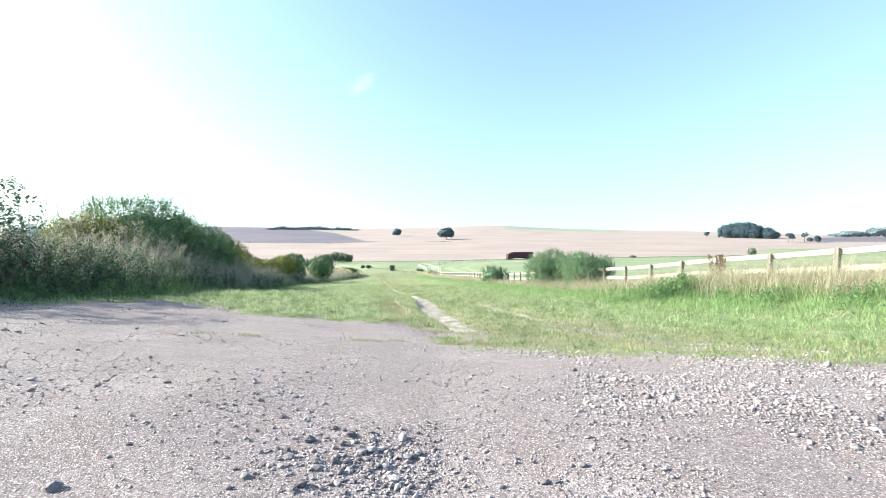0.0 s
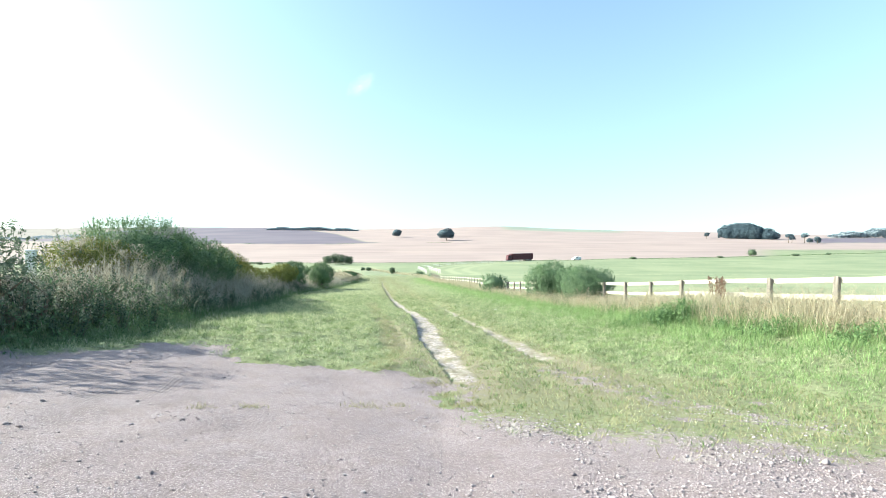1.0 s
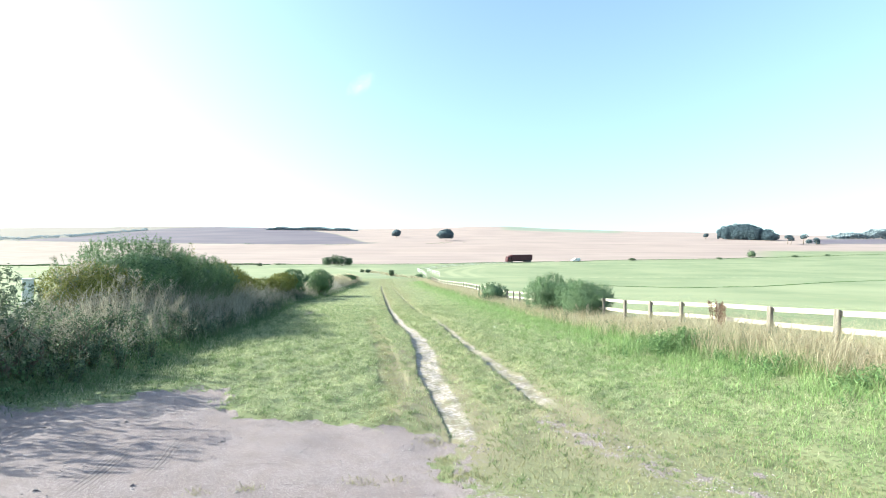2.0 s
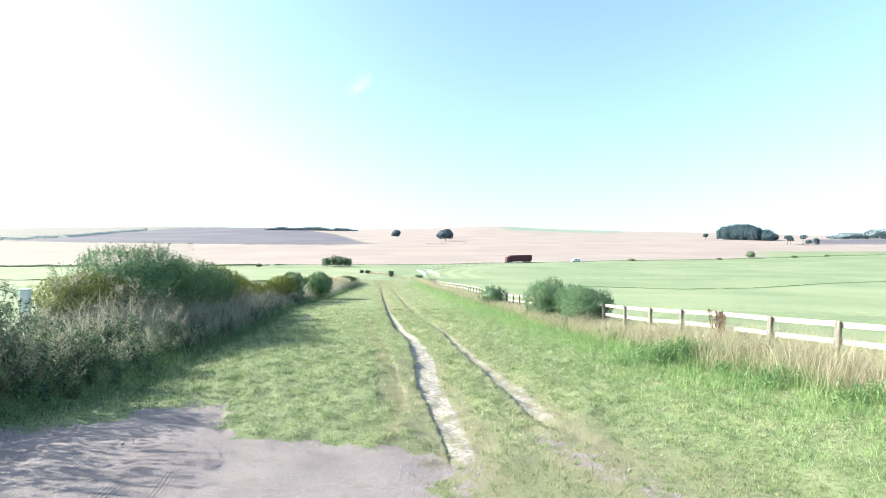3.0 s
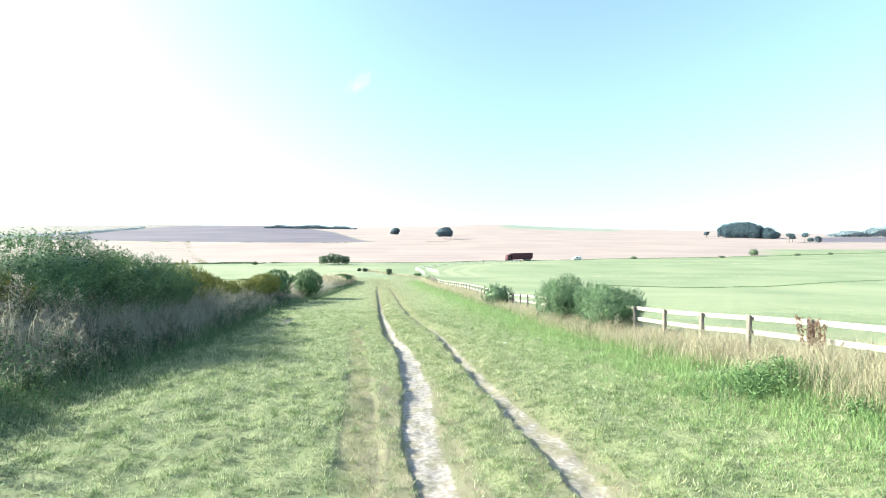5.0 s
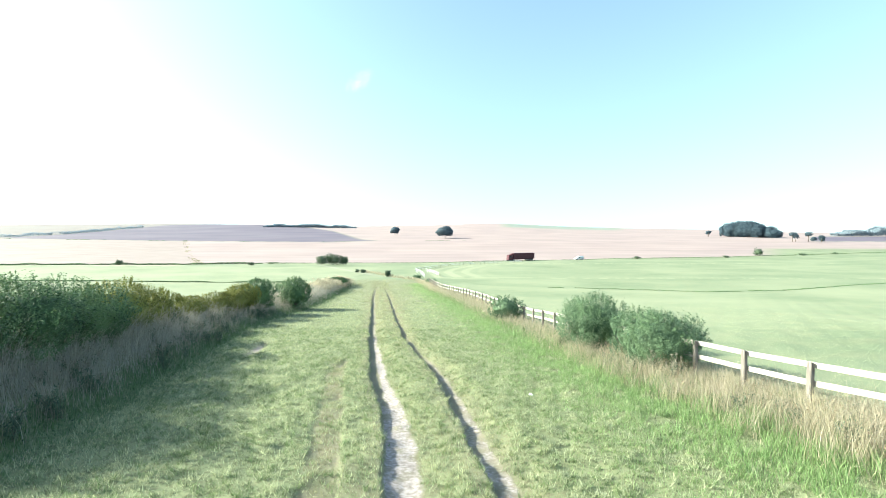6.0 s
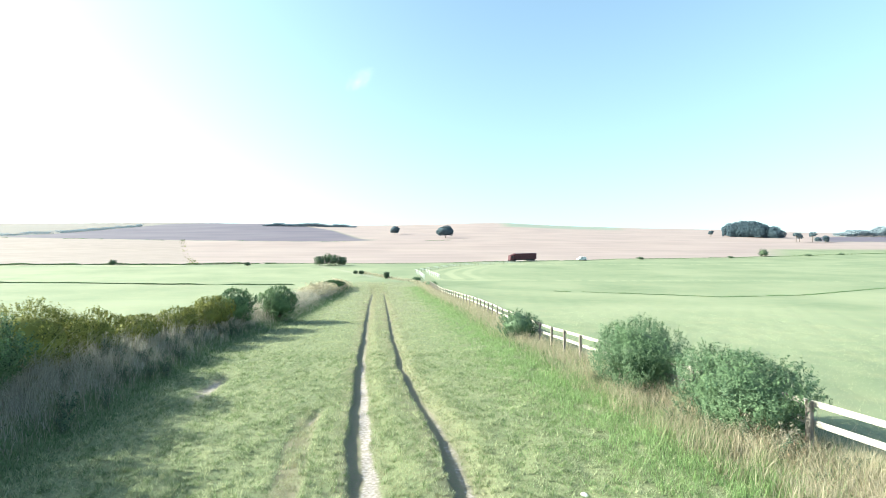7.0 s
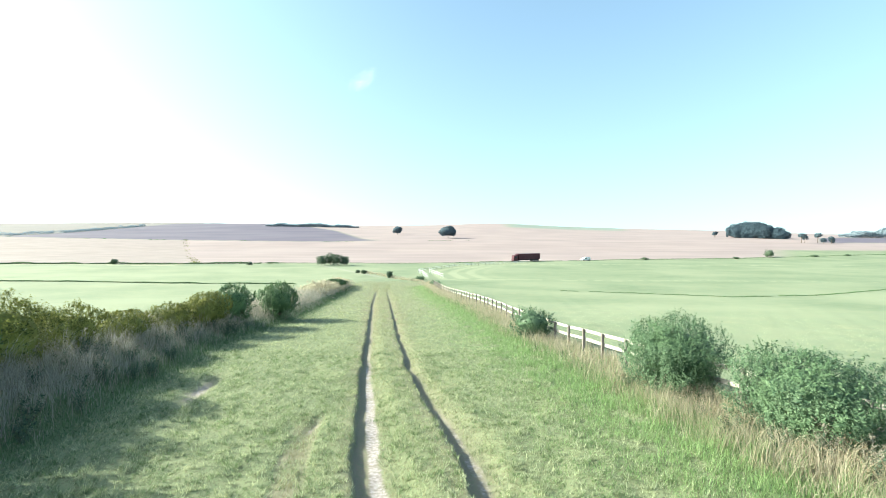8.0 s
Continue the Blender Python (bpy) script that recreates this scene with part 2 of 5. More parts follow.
def gravelled(x, y):
    """How bare and stony the ground is: 1 on the pull-in, 0 on grass."""
    xw = x + 0.16 * waves(x, y, 0.9, 3.1) + 0.07 * waves(x, y, 0.27, 1.4)
    edge = np.interp(xw, EDGE_X, EDGE_Y) + 0.13 * waves(x, y, 0.7, 0.9) + 0.05 * waves(x, y, 0.23, 2.9)
    soft = np.interp(x, [-5, -4.5, -3.2, -2.8, -0.2, 0.3], [0.7, 0.8, 0.6, 0.15, 0.15, 1.3])
    spots = 0
    for px, py, pr in ((3.35, 4.8, 0.15), (2.75, 4.72, 0.17), (2.3, 4.25, 0.22)):
        spots = np.maximum(spots, np.exp(-((x - px) / pr) ** 2 - ((y - py) / (pr * 0.7)) ** 2))
    worn = np.exp(-((x - np.interp(y, [3.5, 4.2, 5.0, 6.0, 6.6, 7.2], [3.4, 2.95, 2.45, 1.85, 1.72, 1.75])) / 0.42) ** 2) * smooth01((y - 3.4) / 0.5) * (1 - smooth01((y - 6.6) / 0.8))
    worn = np.maximum(worn, np.exp(-((x - 0.32) / 0.28) ** 2) * smooth01((y - 3.6) / 0.4) * (1 - smooth01((y - 5.6) / 0.8)))
    spots = np.maximum(spots, worn * (0.62 + 0.45 * waves(x, y, 0.5, 2.0) + 0.3 * waves(x, y, 0.17, 0.8)))
    return np.clip(np.maximum((edge - y) / soft + 0.5, (0.7 + 0.25 * waves(x, y, 0.2, 0.5)) * spots), 0, 1)


# ---------------------------------------------------------------- ground materials
def ground_material():
    m = Mat("ground", 0.9)
    co = m.node("ShaderNodeTexCoord").outputs["Object"]
    a1 = m.node("ShaderNodeAttribute")
    a1.attribute_name = "near_zones"
    a2 = m.node("ShaderNodeAttribute")
    a2.attribute_name = "field_zones"
    s1 = m.node("ShaderNodeSeparateColor", Color=a1.outputs["Color"])
    s2 = m.node("ShaderNodeSeparateColor", Color=a2.outputs["Color"])
    broad, mid, fine, grit = m.noise(0.05, 4, co), m.noise(1.3, 4, co), m.noise(14, 4, co), m.noise(95, 3, co)
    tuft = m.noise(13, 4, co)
    grass = m.mix(m.ramp(mid, 0.35, 0.65), (0.145, 0.18, 0.09), (0.21, 0.24, 0.125))
    grass = m.mix(m.math('MULTIPLY', m.ramp(fine, 0.4, 0.7), 0.5), grass, (0.235, 0.225, 0.13))
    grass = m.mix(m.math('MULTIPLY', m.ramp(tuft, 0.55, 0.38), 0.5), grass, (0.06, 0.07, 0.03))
    dry = m.mix(m.ramp(fine, 0.35, 0.65), (0.225, 0.19, 0.14), (0.19, 0.19, 0.115))
    pasture = m.mix(m.ramp(broad, 0.35, 0.65), (0.145, 0.185, 0.105), (0.215, 0.245, 0.15))
    pasture = m.mix(m.math('MULTIPLY', m.ramp(m.noise(0.5, 5, co), 0.45, 0.8), 0.5), pasture, (0.255, 0.25, 0.15))
    rows = m.noise(0.12, 3, co, (0.12, 1.0, 1.0))
    stubble = m.mix(m.ramp(rows, 0.35, 0.65), (0.25, 0.195, 0.19), (0.295, 0.235, 0.225))
    stubble = m.mix(m.math('MULTIPLY', m.ramp(m.noise(0.02, 3, co), 0.4, 0.7), 0.5), stubble, (0.35, 0.28, 0.255))
    plough = m.mix(m.ramp(m.noise(0.012, 4, co), 0.35, 0.7), (0.10, 0.085, 0.12), (0.14, 0.12, 0.15))
    gravel = m.mix(m.ramp(mid, 0.3, 0.7), (0.215, 0.172, 0.188), (0.30, 0.25, 0.268))
    gravel = m.mix(m.math('MULTIPLY', m.ramp(m.noise(5.0, 5, co), 0.45, 0.7), 0.55), gravel, (0.20, 0.15, 0.145))
    gravel = m.mix(m.math('MULTIPLY', m.ramp(m.noise(38, 4, co), 0.5, 0.62), 0.55), gravel, (0.13, 0.105, 0.11))
    gravel = m.mix(m.math('MULTIPLY', m.ramp(grit, 0.47, 0.62), 0.9), gravel, (0.125, 0.10, 0.105))
    gravel = m.mix(m.math('MULTIPLY', m.ramp(m.noise(150, 1, co), 0.58, 0.68), 0.75), gravel, (0.60, 0.53, 0.52))
    tread = m.node("ShaderNodeAttribute")
    tread.attribute_name = "tread"
    turned = m.node("ShaderNodeMapping", Vector=co)
    turned.inputs["Rotation"].default_value = (0, 0, radians(-14))
    band = m.node("ShaderNodeTexWave", Vector=turned.outputs[0], Scale=7.0, Distortion=1.2, Detail_Scale=2.0)
    print_ = m.math('MULTIPLY', m.ramp(band.outputs["Fac"], 0.62, 0.85), tread.outputs["Fac"])
    gravel = m.mix(m.math('MULTIPLY', print_, 0.75), gravel, (0.10, 0.085, 0.09))
    chalk = m.mix(m.ramp(fine, 0.35, 0.7), (0.25, 0.212, 0.195), (0.42, 0.38, 0.36))

    def broken(mask, sharp=3.0, n=fine):
        """A zone's mask with a ragged edge."""
        v = m.math('ADD', mask, m.math('MULTIPLY', m.math('SUBTRACT', n, 0.5), 0.9))
        return m.math('MULTIPLY', m.math('SUBTRACT', v, 0.5 - 0.5 / sharp), sharp, True)

    pasture = m.mix(m.math('MULTIPLY', a1.outputs['Alpha'], 0.8), pasture, (0.30, 0.315, 0.20))
    swath = m.ramp(m.noise(0.35, 3, co, (0.16, 1.0, 1.0)), 0.42, 0.6)
    stubble = m.mix(m.math('MULTIPLY', a1.outputs['Alpha'], 0.75), stubble, m.mix(swath, (0.225, 0.182, 0.168), (0.28, 0.232, 0.212)))
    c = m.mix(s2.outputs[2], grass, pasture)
    c = m.mix(s2.outputs[0], c, stubble)
    c = m.mix(s2.outputs[1], c, plough)
    # Distance haze is put into the far hill's colour by greying its green.
    hazed_down = m.mix(m.ramp(m.noise(0.01, 4, co), 0.4, 0.65), (0.19, 0.225, 0.19), (0.235, 0.26, 0.215))
    c = m.mix(a2.outputs['Alpha'], c, hazed_down)
    c = m.mix(broken(s1.outputs[2], 1.6), c, dry)
    c = m.mix(broken(s1.outputs[0], 4.0), c, gravel)
    ragged = m.math('ADD', m.math('MULTIPLY', fine, 1.2), m.math('MULTIPLY', m.noise(4.5, 3, co), 1.0))
    c = m.mix(broken(s1.outputs[1], 3.0, m.math('MULTIPLY', m.math('ADD', ragged, -0.1), 0.5)), c, chalk)
    m.colour(c)
    m.bump(m.math('ADD', m.math('MULTIPLY', fine, 0.6), m.math('MULTIPLY', m.noise(170, 4, co), 0.8)), 0.65, 0.016)
    return m.m


# ---------------------------------------------------------------- ground
def build_ground():
    fan = np.radians(np.concatenate([np.arange(-58, -11.9, 0.25), np.arange(-11.9, 12, 0.11), np.arange(12, 58.01, 0.25), np.arange(62, 302, 6)]))
    rr = [0.0]
    while rr[-1] < 5000:
        r = rr[-1]
        rr.append(r + (0.085 if r < 9 else 0.015 * r - 0.05 if r < 120 else 0.024 * r))
    rad = np.array([0.0005] + rr[1:])
    n, k = len(rad), len(fan)
    x, y = rad[:, None] * np.sin(fan)[None], rad[:, None] * np.cos(fan)[None]
    z = land(x, y)
    verts = np.stack([x, y, z], -1).reshape(-1, 3)
    i = np.arange((n - 1) * k).reshape(n - 1, k)
    j = np.roll(i, -1, axis=1)
    faces = np.stack([i, i + k, j + k, j], -1).reshape(-1, 4)[:, ::-1]
    me = np_mesh("ground", verts, faces, ground_material(), smooth=True)
    x, y = verts[:, 0], verts[:, 1]
    l, r, b = ruts(x, y)
    gravel = gravelled(x, y)
    off = (x - np.interp(y, RUT_L_Y, RUT_L_X)) / np.interp(y, RUT_L_Y, RUT_L_W)
    off_r = (x - np.interp(y, RUT_R_Y, RUT_R_X)) / np.interp(y, RUT_R_Y, RUT_R_W)
    deep = smooth01((y - 16) / 6)
    half_l, half_r = 1 - deep * smooth01((0.25 - off) / 0.5), 1 - deep * smooth01((0.35 - off_r) / 0.5)
    chalk = np.maximum(half_l * l * np.interp(y, [5, 6, 13, 24, 32, 60], [.3, .6, .72, .8, .45, .25]), half_r * r * np.interp(y, [6, 8, 22, 30], [.3, .55, .5, .15])) * (0.9 + 0.25 * waves(x, y, 0.6, 0.3))
    mid_x = np.interp(y, RUT_L_Y, RUT_L_X)
    dry = np.exp(-((x - mid_x + 0.1) / 0.6) ** 2) * np.interp(y, [8, 14], [0.9, 0.6]) + np.exp(-((x - np.interp(y, RUT_R_Y, RUT_R_X)) / 0.75) ** 2) * 0.6 + b * 0.72
    dry = np.maximum(dry, 0.9 * np.maximum(l, r))
    dry = np.maximum(dry, 1.0 * scuffed(x, y))
    dry = dry * smooth01((y - 4) / 2) * (1 - smooth01((y - 60) / 40))
    dry = dry + 0.38 * smooth01((x - 0.1) / 0.5) * (1 - smooth01((x - 3.2) / 2.5)) * (1 - smooth01((y - 5.5) / 4)) * (y > 2)
    dry = dry + 0.45 * smooth01((y - 30) / 30) * (1 - smooth01((y - 110) / 15)) * (x > hedge_x(y)) * (x < fence_x(y))
    df = fence_x(y) - x
    dry = np.maximum(dry, smooth01((2.4 - df) / 1) * smooth01((df + 0.8) / 0.8) * (y < 110) * (y > -5) * 0.8)
    dry = np.maximum(dry, 1.1 * bare_spots(x, y))
    dry = np.clip(dry, 0, 1) * (np.hypot(x, y) < 160)
    side = np.interp(y, [200, 345, 437], [-103, -190, -243])
    pale = (y > 185) * (y < 560) * smooth01((side - x) / 3)
    rail = np.interp(y, [125, 149, 161, 174, 188, 205, 220], [-2, -5, -3.6, -.5, 5, 18, 38])
    ring = (x - rail) * smooth01((y - 120) / 8) * (1 - smooth01((y - 205) / 10))
    pale = pale + 0.7 * (ring > 0.5) * (1 - smooth01((ring - 8) / 14)) * smooth01(np.sin(ring * 1.15) * 2 + 0.5)
    ditch = np.interp(x, [5, 25, 44, 60, 81, 110, 160], [101, 90, 82, 86, 97, 110, 130])
    pale = np.maximum(pale, (0.25 + 0.2 * waves(x, y, 23, 0.4)) * smooth01((ditch - y) / 4) * (x > fence_x(y)) * smooth01((y - 24) / 14))
    pale = np.maximum(pale, (0.28 + 0.15 * waves(x, y, 19, 1.4)) * (x < hedge_x(y) - 4) * smooth01((y - 18) / 14) * (y < 180))
    lane = np.abs(x - np.interp(y, [114, 122, 131, 154, 190, 200], [-3, -8.5, -17, -29, -48, -54])) / np.interp(y, [114, 131, 190], [1.4, 1.8, 2.2])
    lane = (1 - smooth01((lane - 0.6) / 0.6)) * smooth01((y - 112) / 4) * (1 - smooth01((y - 196) / 4))
    chalk = np.maximum(chalk, 0.42 * lane)
    chalk = np.maximum(chalk, 0.62 * np.exp(-((x - 0.66) / 0.2) ** 2 - ((y - 3.85) / 0.4) ** 2) + 0.5 * np.exp(-((x - 2.0) / 0.7) ** 2 - ((y - 3.1) / 0.2) ** 2))
    chalk = np.maximum(chalk, 0.6 * bare_spots(x, y))
    mark = np.exp(-((x + 3.23 + 0.2 * (y - 4.3)) / 0.10) ** 4 - ((y - 4.3) / 0.5) ** 4) + np.exp(-((x + 2.88 + 0.25 * (y - 4.7)) / 0.07) ** 4 - ((y - 4.7) / 0.45) ** 4)
    mark = mark + 0.5 * np.exp(-((x + 3.9 + 0.2 * (y - 4.9)) / 0.12) ** 4 - ((y - 4.9) / 0.5) ** 4)
    me.attributes.new("tread", 'FLOAT', 'POINT').data.foreach_set("value", np.clip(mark, 0, 1).astype(np.float32))
    zones = np.stack([gravel * (np.hypot(x, y) < 40), chalk, dry, np.clip(pale, 0, 1)], -1)
    me.attributes.new("near_zones", 'FLOAT_COLOR', 'POINT').data.foreach_set("color", zones.astype(np.float32).ravel())
    road = np.interp(x, [-300, -174, -106, -72, 3, 32, 99, 171, 300, 600], [188, 190, 198, 209, 221, 242, 267, 280, 323, 420])
    far = smooth01((y - road) / 3)
    ridge = np.interp(x, [-900, -505, -245, -105, -60], [560, 490, 432, 420, 445])
    flank = np.interp(y, [430, 455, 468, 730, 1000, 1400], [-55, -60, -76, -165, -300, -480])
    rise = np.interp(y, [480, 500, 585, 757, 864, 1000], [-475, -475, -486, -540, -564, -600])
    plough = smooth01((y - ridge) / 8) * smooth01((flank - x) / 12) * (0.4 + 0.6 * smooth01((x - rise) / 10))
    u = x / np.maximum(y, 1)
    plough = np.maximum(plough, smooth01((u - 0.80) / 0.02) * smooth01((y - 445) / 8) * (1 - smooth01((y - 560) / 20)))
    moor = smooth01((y - 850) / 80) * smooth01((u - 0.12) / 0.04) * (1 - smooth01((u - 0.36) / 0.05))
    wedge = smooth01((u - 0.66) / 0.1) * far * (1 - smooth01((y - 352) / 12))
    stub = far * (1 - plough) * (1 - 0.8 * moor) * (1 - wedge)
    field = np.maximum(smooth01((x - fence_x(y) - 0.6) / 1.0), smooth01((hedge_x(y) - x - 6.5) / 1.5))
    field = np.maximum(field, smooth01((y - 106) / 12)) * (np.hypot(x, y) > 8) * (y > -5)
    zones = np.stack([stub, plough, np.clip(field, 0, 1), np.clip(moor, 0, 1)], -1)
    me.attributes.new("field_zones", 'FLOAT_COLOR', 'POINT').data.foreach_set("color", zones.astype(np.float32).ravel())
    return tagged(new("ground", me), "rolling downland with gravel, grass track, pasture and stubble", "ground", kind="structure")


ground = build_ground()


def at_land(x, y, sink=0.0):
    return Vector((x, y, float(land(x, y)) - sink))


# ---------------------------------------------------------------- plant helpers
def blades(x, y, height, width, lean, tall=True, seed=0):
    """Grass: one bent, tapering blade at each place. Tall blades have a knee."""
    r = np.random.default_rng(seed)
    n = len(x)
    p = np.stack([x, y, land(x, y) - 0.01], -1)
    a, b = r.uniform(0, 6.283, n), r.uniform(0, 6.283, n)
    side = np.stack([np.cos(a), np.sin(a), np.zeros(n)], -1) * (width / 2)[:, None]
    out = np.stack([np.cos(b), np.sin(b), np.zeros(n)], -1) * (height * lean * r.uniform(0.3, 1.3, n))[:, None]
    up = np.stack([np.zeros(n), np.zeros(n), height], -1)
    if not tall:
        verts = np.stack([p - side, p + side, p + out + up], 1).reshape(-1, 3)
        return verts, np.arange(3 * n).reshape(-1, 3)
    knee = p + out * 0.3 + up * 0.62
    verts = np.stack([p - side, p + side, knee - side * 0.75, knee + side * 0.75, p + out + up * 0.97], 1).reshape(-1, 3)
    base = np.arange(n)[:, None] * 5
    tris = np.stack([base + [0, 1, 3], base + [0, 3, 2], base + [2, 3, 4]], 1).reshape(-1, 3)
    return verts, tris


def leaves(p, normal, size, slim=0.5, seed=0, fold=0.12):
    """A diamond-shaped, slightly folded leaf at each place, facing about along normal."""
    r = np.random.default_rng(seed)
    n = len(p)
    nrm = normal + r.normal(0, 0.55, (n, 3))
    nrm /= np.linalg.norm(nrm, axis=1)[:, None] + 1e-9
    t = np.cross(nrm, r.normal(0, 1, (n, 3)))
    t /= np.linalg.norm(t, axis=1)[:, None] + 1e-9
    s = np.cross(nrm, t)
    size = np.asarray(size)[:, None]
    verts = np.stack([p - t * size / 2, p + s * size * slim / 2 - nrm * size * fold, p + t * size / 2, p - s * size * slim / 2 - nrm * size * fold], 1)
    base = np.arange(n)[:, None] * 4
    tris = np.stack([base + [0, 1, 2], base + [0, 2, 3]], 1).reshape(-1, 3)
    return verts.reshape(-1, 3), tris


def joined(*soups):
    verts, faces, k = [], [], 0
    for v, f in soups:
        verts.append(v)
        faces.append(np.asarray(f) + k)
        k += len(v)
    return np.concatenate(verts), np.concatenate(faces)


def limb(a, b, ra, rb, bend=0.1, sides=6, steps=4, seed=0):
    """A tapered, slightly crooked branch from a to b."""
    r = np.random.default_rng(seed)
    a, b = np.array(a, float), np.array(b, float)
    d = b - a
    length = np.linalg.norm(d)
    d /= length
    s = np.cross(d, [0.3, 0.9, 0.2] if abs(d[2]) > 0.8 else [0, 0, 1])
    s /= np.linalg.norm(s)
    t = np.cross(d, s)
    verts, faces = [], []
    off = r.normal(0, bend * length * 0.5, 2)
    for i in range(steps + 1):
        f = i / steps
        c = a + (b - a) * f + (s * off[0] + t * off[1]) * math.sin(math.pi * f)
        rad = ra + (rb - ra) * f
        for k in range(sides):
            w = 6.283 * k / sides
            verts.append(c + (s * math.cos(w) + t * math.sin(w)) * rad)
    for i in range(steps):
        for k in range(sides):
            q = i * sides
            a0, a1 = q + k, q + (k + 1) % sides
            faces += [(a0, a1, a1 + sides), (a0, a1 + sides, a0 + sides)]
    return np.array(verts), np.array(faces)


def crown_points(n, radii, r, lobes=9, inner=0.55, low=-0.9):
    """Places and outward ways for leaves in a lumpy crown with gaps, about the origin."""
    d = r.normal(0, 1, (n * 2, 3))
    d /= np.linalg.norm(d, axis=1)[:, None]
    d = d[d[:, 2] > low][:n]
    ways = r.normal(0, 1, (lobes, 3))
    ways /= np.linalg.norm(ways, axis=1)[:, None]
    bulge = np.max(np.exp((d @ ways.T - 1) * 9), axis=1)
    rad = (0.70 + 0.36 * bulge) * (1 + 0.10 * np.abs(d).sum(axis=1) - 0.13) * (1 - (1 - inner) * r.random(len(d)) ** 2.2)
    return d * rad[:, None] * np.array(radii), d


def core(radii, scale=0.6, seed=0):
    """A solid, unseen blob added inside a crown to block light like dense leaves."""
    bm = bmesh.new()
    bmesh.ops.create_icosphere(bm, subdivisions=2, radius=1)
    r = random.Random(seed)
    v = np.array([list(w.co * (scale * r.uniform(0.8, 1.1))) for w in bm.verts]) * np.array(radii)
    f = np.array([[w.index for w in q.verts] for q in bm.faces])
    bm.free()
    return v, f


def shrub(name, x, y, radii, top, n, size, leaf, bark, label, category="bush", group="", seed=1, shoots=40, slim=0.5, solid=0.6, lobes=9, loose=0.25):
    """A bush on the ground at x, y whose top is at the height top: stems, and a crown of single leaves with shoots standing out of it."""
    r = np.random.default_rng(seed)
    foot = at_land(x, y, 0.03)
    thing = tagged(new(name), label, category, group)
    thing.matrix_world = Matrix.Translation(foot)
    h = top - foot.z
    radii = (radii[0], radii[1], h * 0.55)
    mid = np.array([0, 0, h - radii[2] * 0.93])
    stems = [limb((0.1 * i % 0.3 - 0.1, 0.07 * i - 0.2, 0), mid + np.array([math.cos(i * 1.3) * radii[0], math.sin(i * 1.3) * radii[1], 0]) * 0.55, 0.03 + 0.01 * h, 0.008, 0.2, 5, 3, seed + i) for i in range(6)]
    part("stem", np_mesh("stem", *joined(*stems), bark), None, thing)
    # sprigs that grow outwards and up, each a tapering tuft of leaves, with gaps between them
    per = 22
    c, dc = crown_points(max(30, n // per), radii, r, lobes, 0.5)
    k = np.repeat(np.arange(len(c)), per)
    u = r.random((len(k), 1)) ** 0.8
    sprig = (dc * 0.55 + [0, 0, 0.75]) * r.uniform(0.6, 1.5, (len(c), 1)) * 0.19 * h
    d = dc[k] + sprig[k] * 0.6
    p = c[k] + sprig[k] * (u - 0.65) + r.normal(0, 0.03 * h * (1 + 0.6 * loose), (len(k), 3)) * (1.05 - 0.75 * u) + mid
    p[:, 2] = np.maximum(p[:, 2], 0.04)
    normal = d + np.array([-0.2, 0, 0.5])
    soups = [leaves(p, normal, size * r.uniform(0.6, 1.3, len(p)), slim, seed)]
    if shoots:
        q, dq = crown_points(shoots * 3, radii, r, lobes, 0.95, 0.1)
        q, dq = q[:shoots] + mid, dq[:shoots]
        k = 16
        f = np.linspace(0, 1, k)[None, :, None]
        way = dq * 0.3 + np.array([0, 0, 0.75]) + r.normal(0, 0.12, (len(q), 3))
        line = q[:, None] + f * way[:, None] * (0.095 * h * r.uniform(0.4, 1.4, (len(q), 1, 1)))
        line = (line + r.normal(0, 0.02, line.shape)).reshape(-1, 3)
        soups.append(leaves(line, np.repeat(dq, k, 0), size * r.uniform(0.5, 1.1, len(line)), slim, seed + 5))
        ends = line.reshape(len(q), k, 3)
        low, high = ends[:, 0] - way * 0.1, ends[:, -1]
        twig = np.stack([low - [0.005, 0, 0], low + [0.005, 0, 0], high], 1).reshape(-1, 3)
        soups.append((twig, np.arange(3 * len(q)).reshape(-1, 3)))
    if solid:
        c = core(radii, solid, seed)
        soups.append((c[0] + mid, c[1]))
    part("leaves", np_mesh("leaves", *joined(*soups), leaf), None, thing)
    return thing


def tree(name, spot, height, radii, n, size, leaf, bark, label, group="", seed=1, stem=0.25, lobes=10, solid=0.7, base=None):
    """A tree: tapered trunk with limbs, and a lumpy crown of small leaf clumps."""
    r = np.random.default_rng(seed)
    foot = at_land(spot[0], spot[1], 0.1)
    thing = tagged(new(name), label, "tree", group)
    thing.matrix_world = Matrix.Translation(foot)
    cz = height - radii[2]
    trunk = [limb((0, 0, 0), (0.2, 0.1, cz), height * 0.028, height * 0.014, 0.04, 7, 4, seed)]
    for i in range(6):
        w = i * 1.05 + seed
        trunk.append(limb((0, 0, cz * 0.7), (math.cos(w) * radii[0] * 0.7, math.sin(w) * radii[1] * 0.7, cz + radii[2] * 0.2 * math.sin(i * 2.0)), height * 0.012, height * 0.003, 0.15, 5, 3, seed + i))
    part("trunk", np_mesh("trunk", *joined(*trunk), bark), None, thing)
    p, d = crown_points(n, radii, r, lobes, 0.6, -0.85)
    soup = [leaves(p + np.array([0, 0, cz]), d + np.array([0, 0, 0.3]), size * r.uniform(0.6, 1.3, len(p)), 0.75, seed)]
    if solid:
        c = core(radii, solid, seed)
        soup.append((c[0] + np.array([0, 0, cz]), c[1]))
    part("crown", np_mesh("crown", *joined(*soup), leaf), None, thing)
    return thing


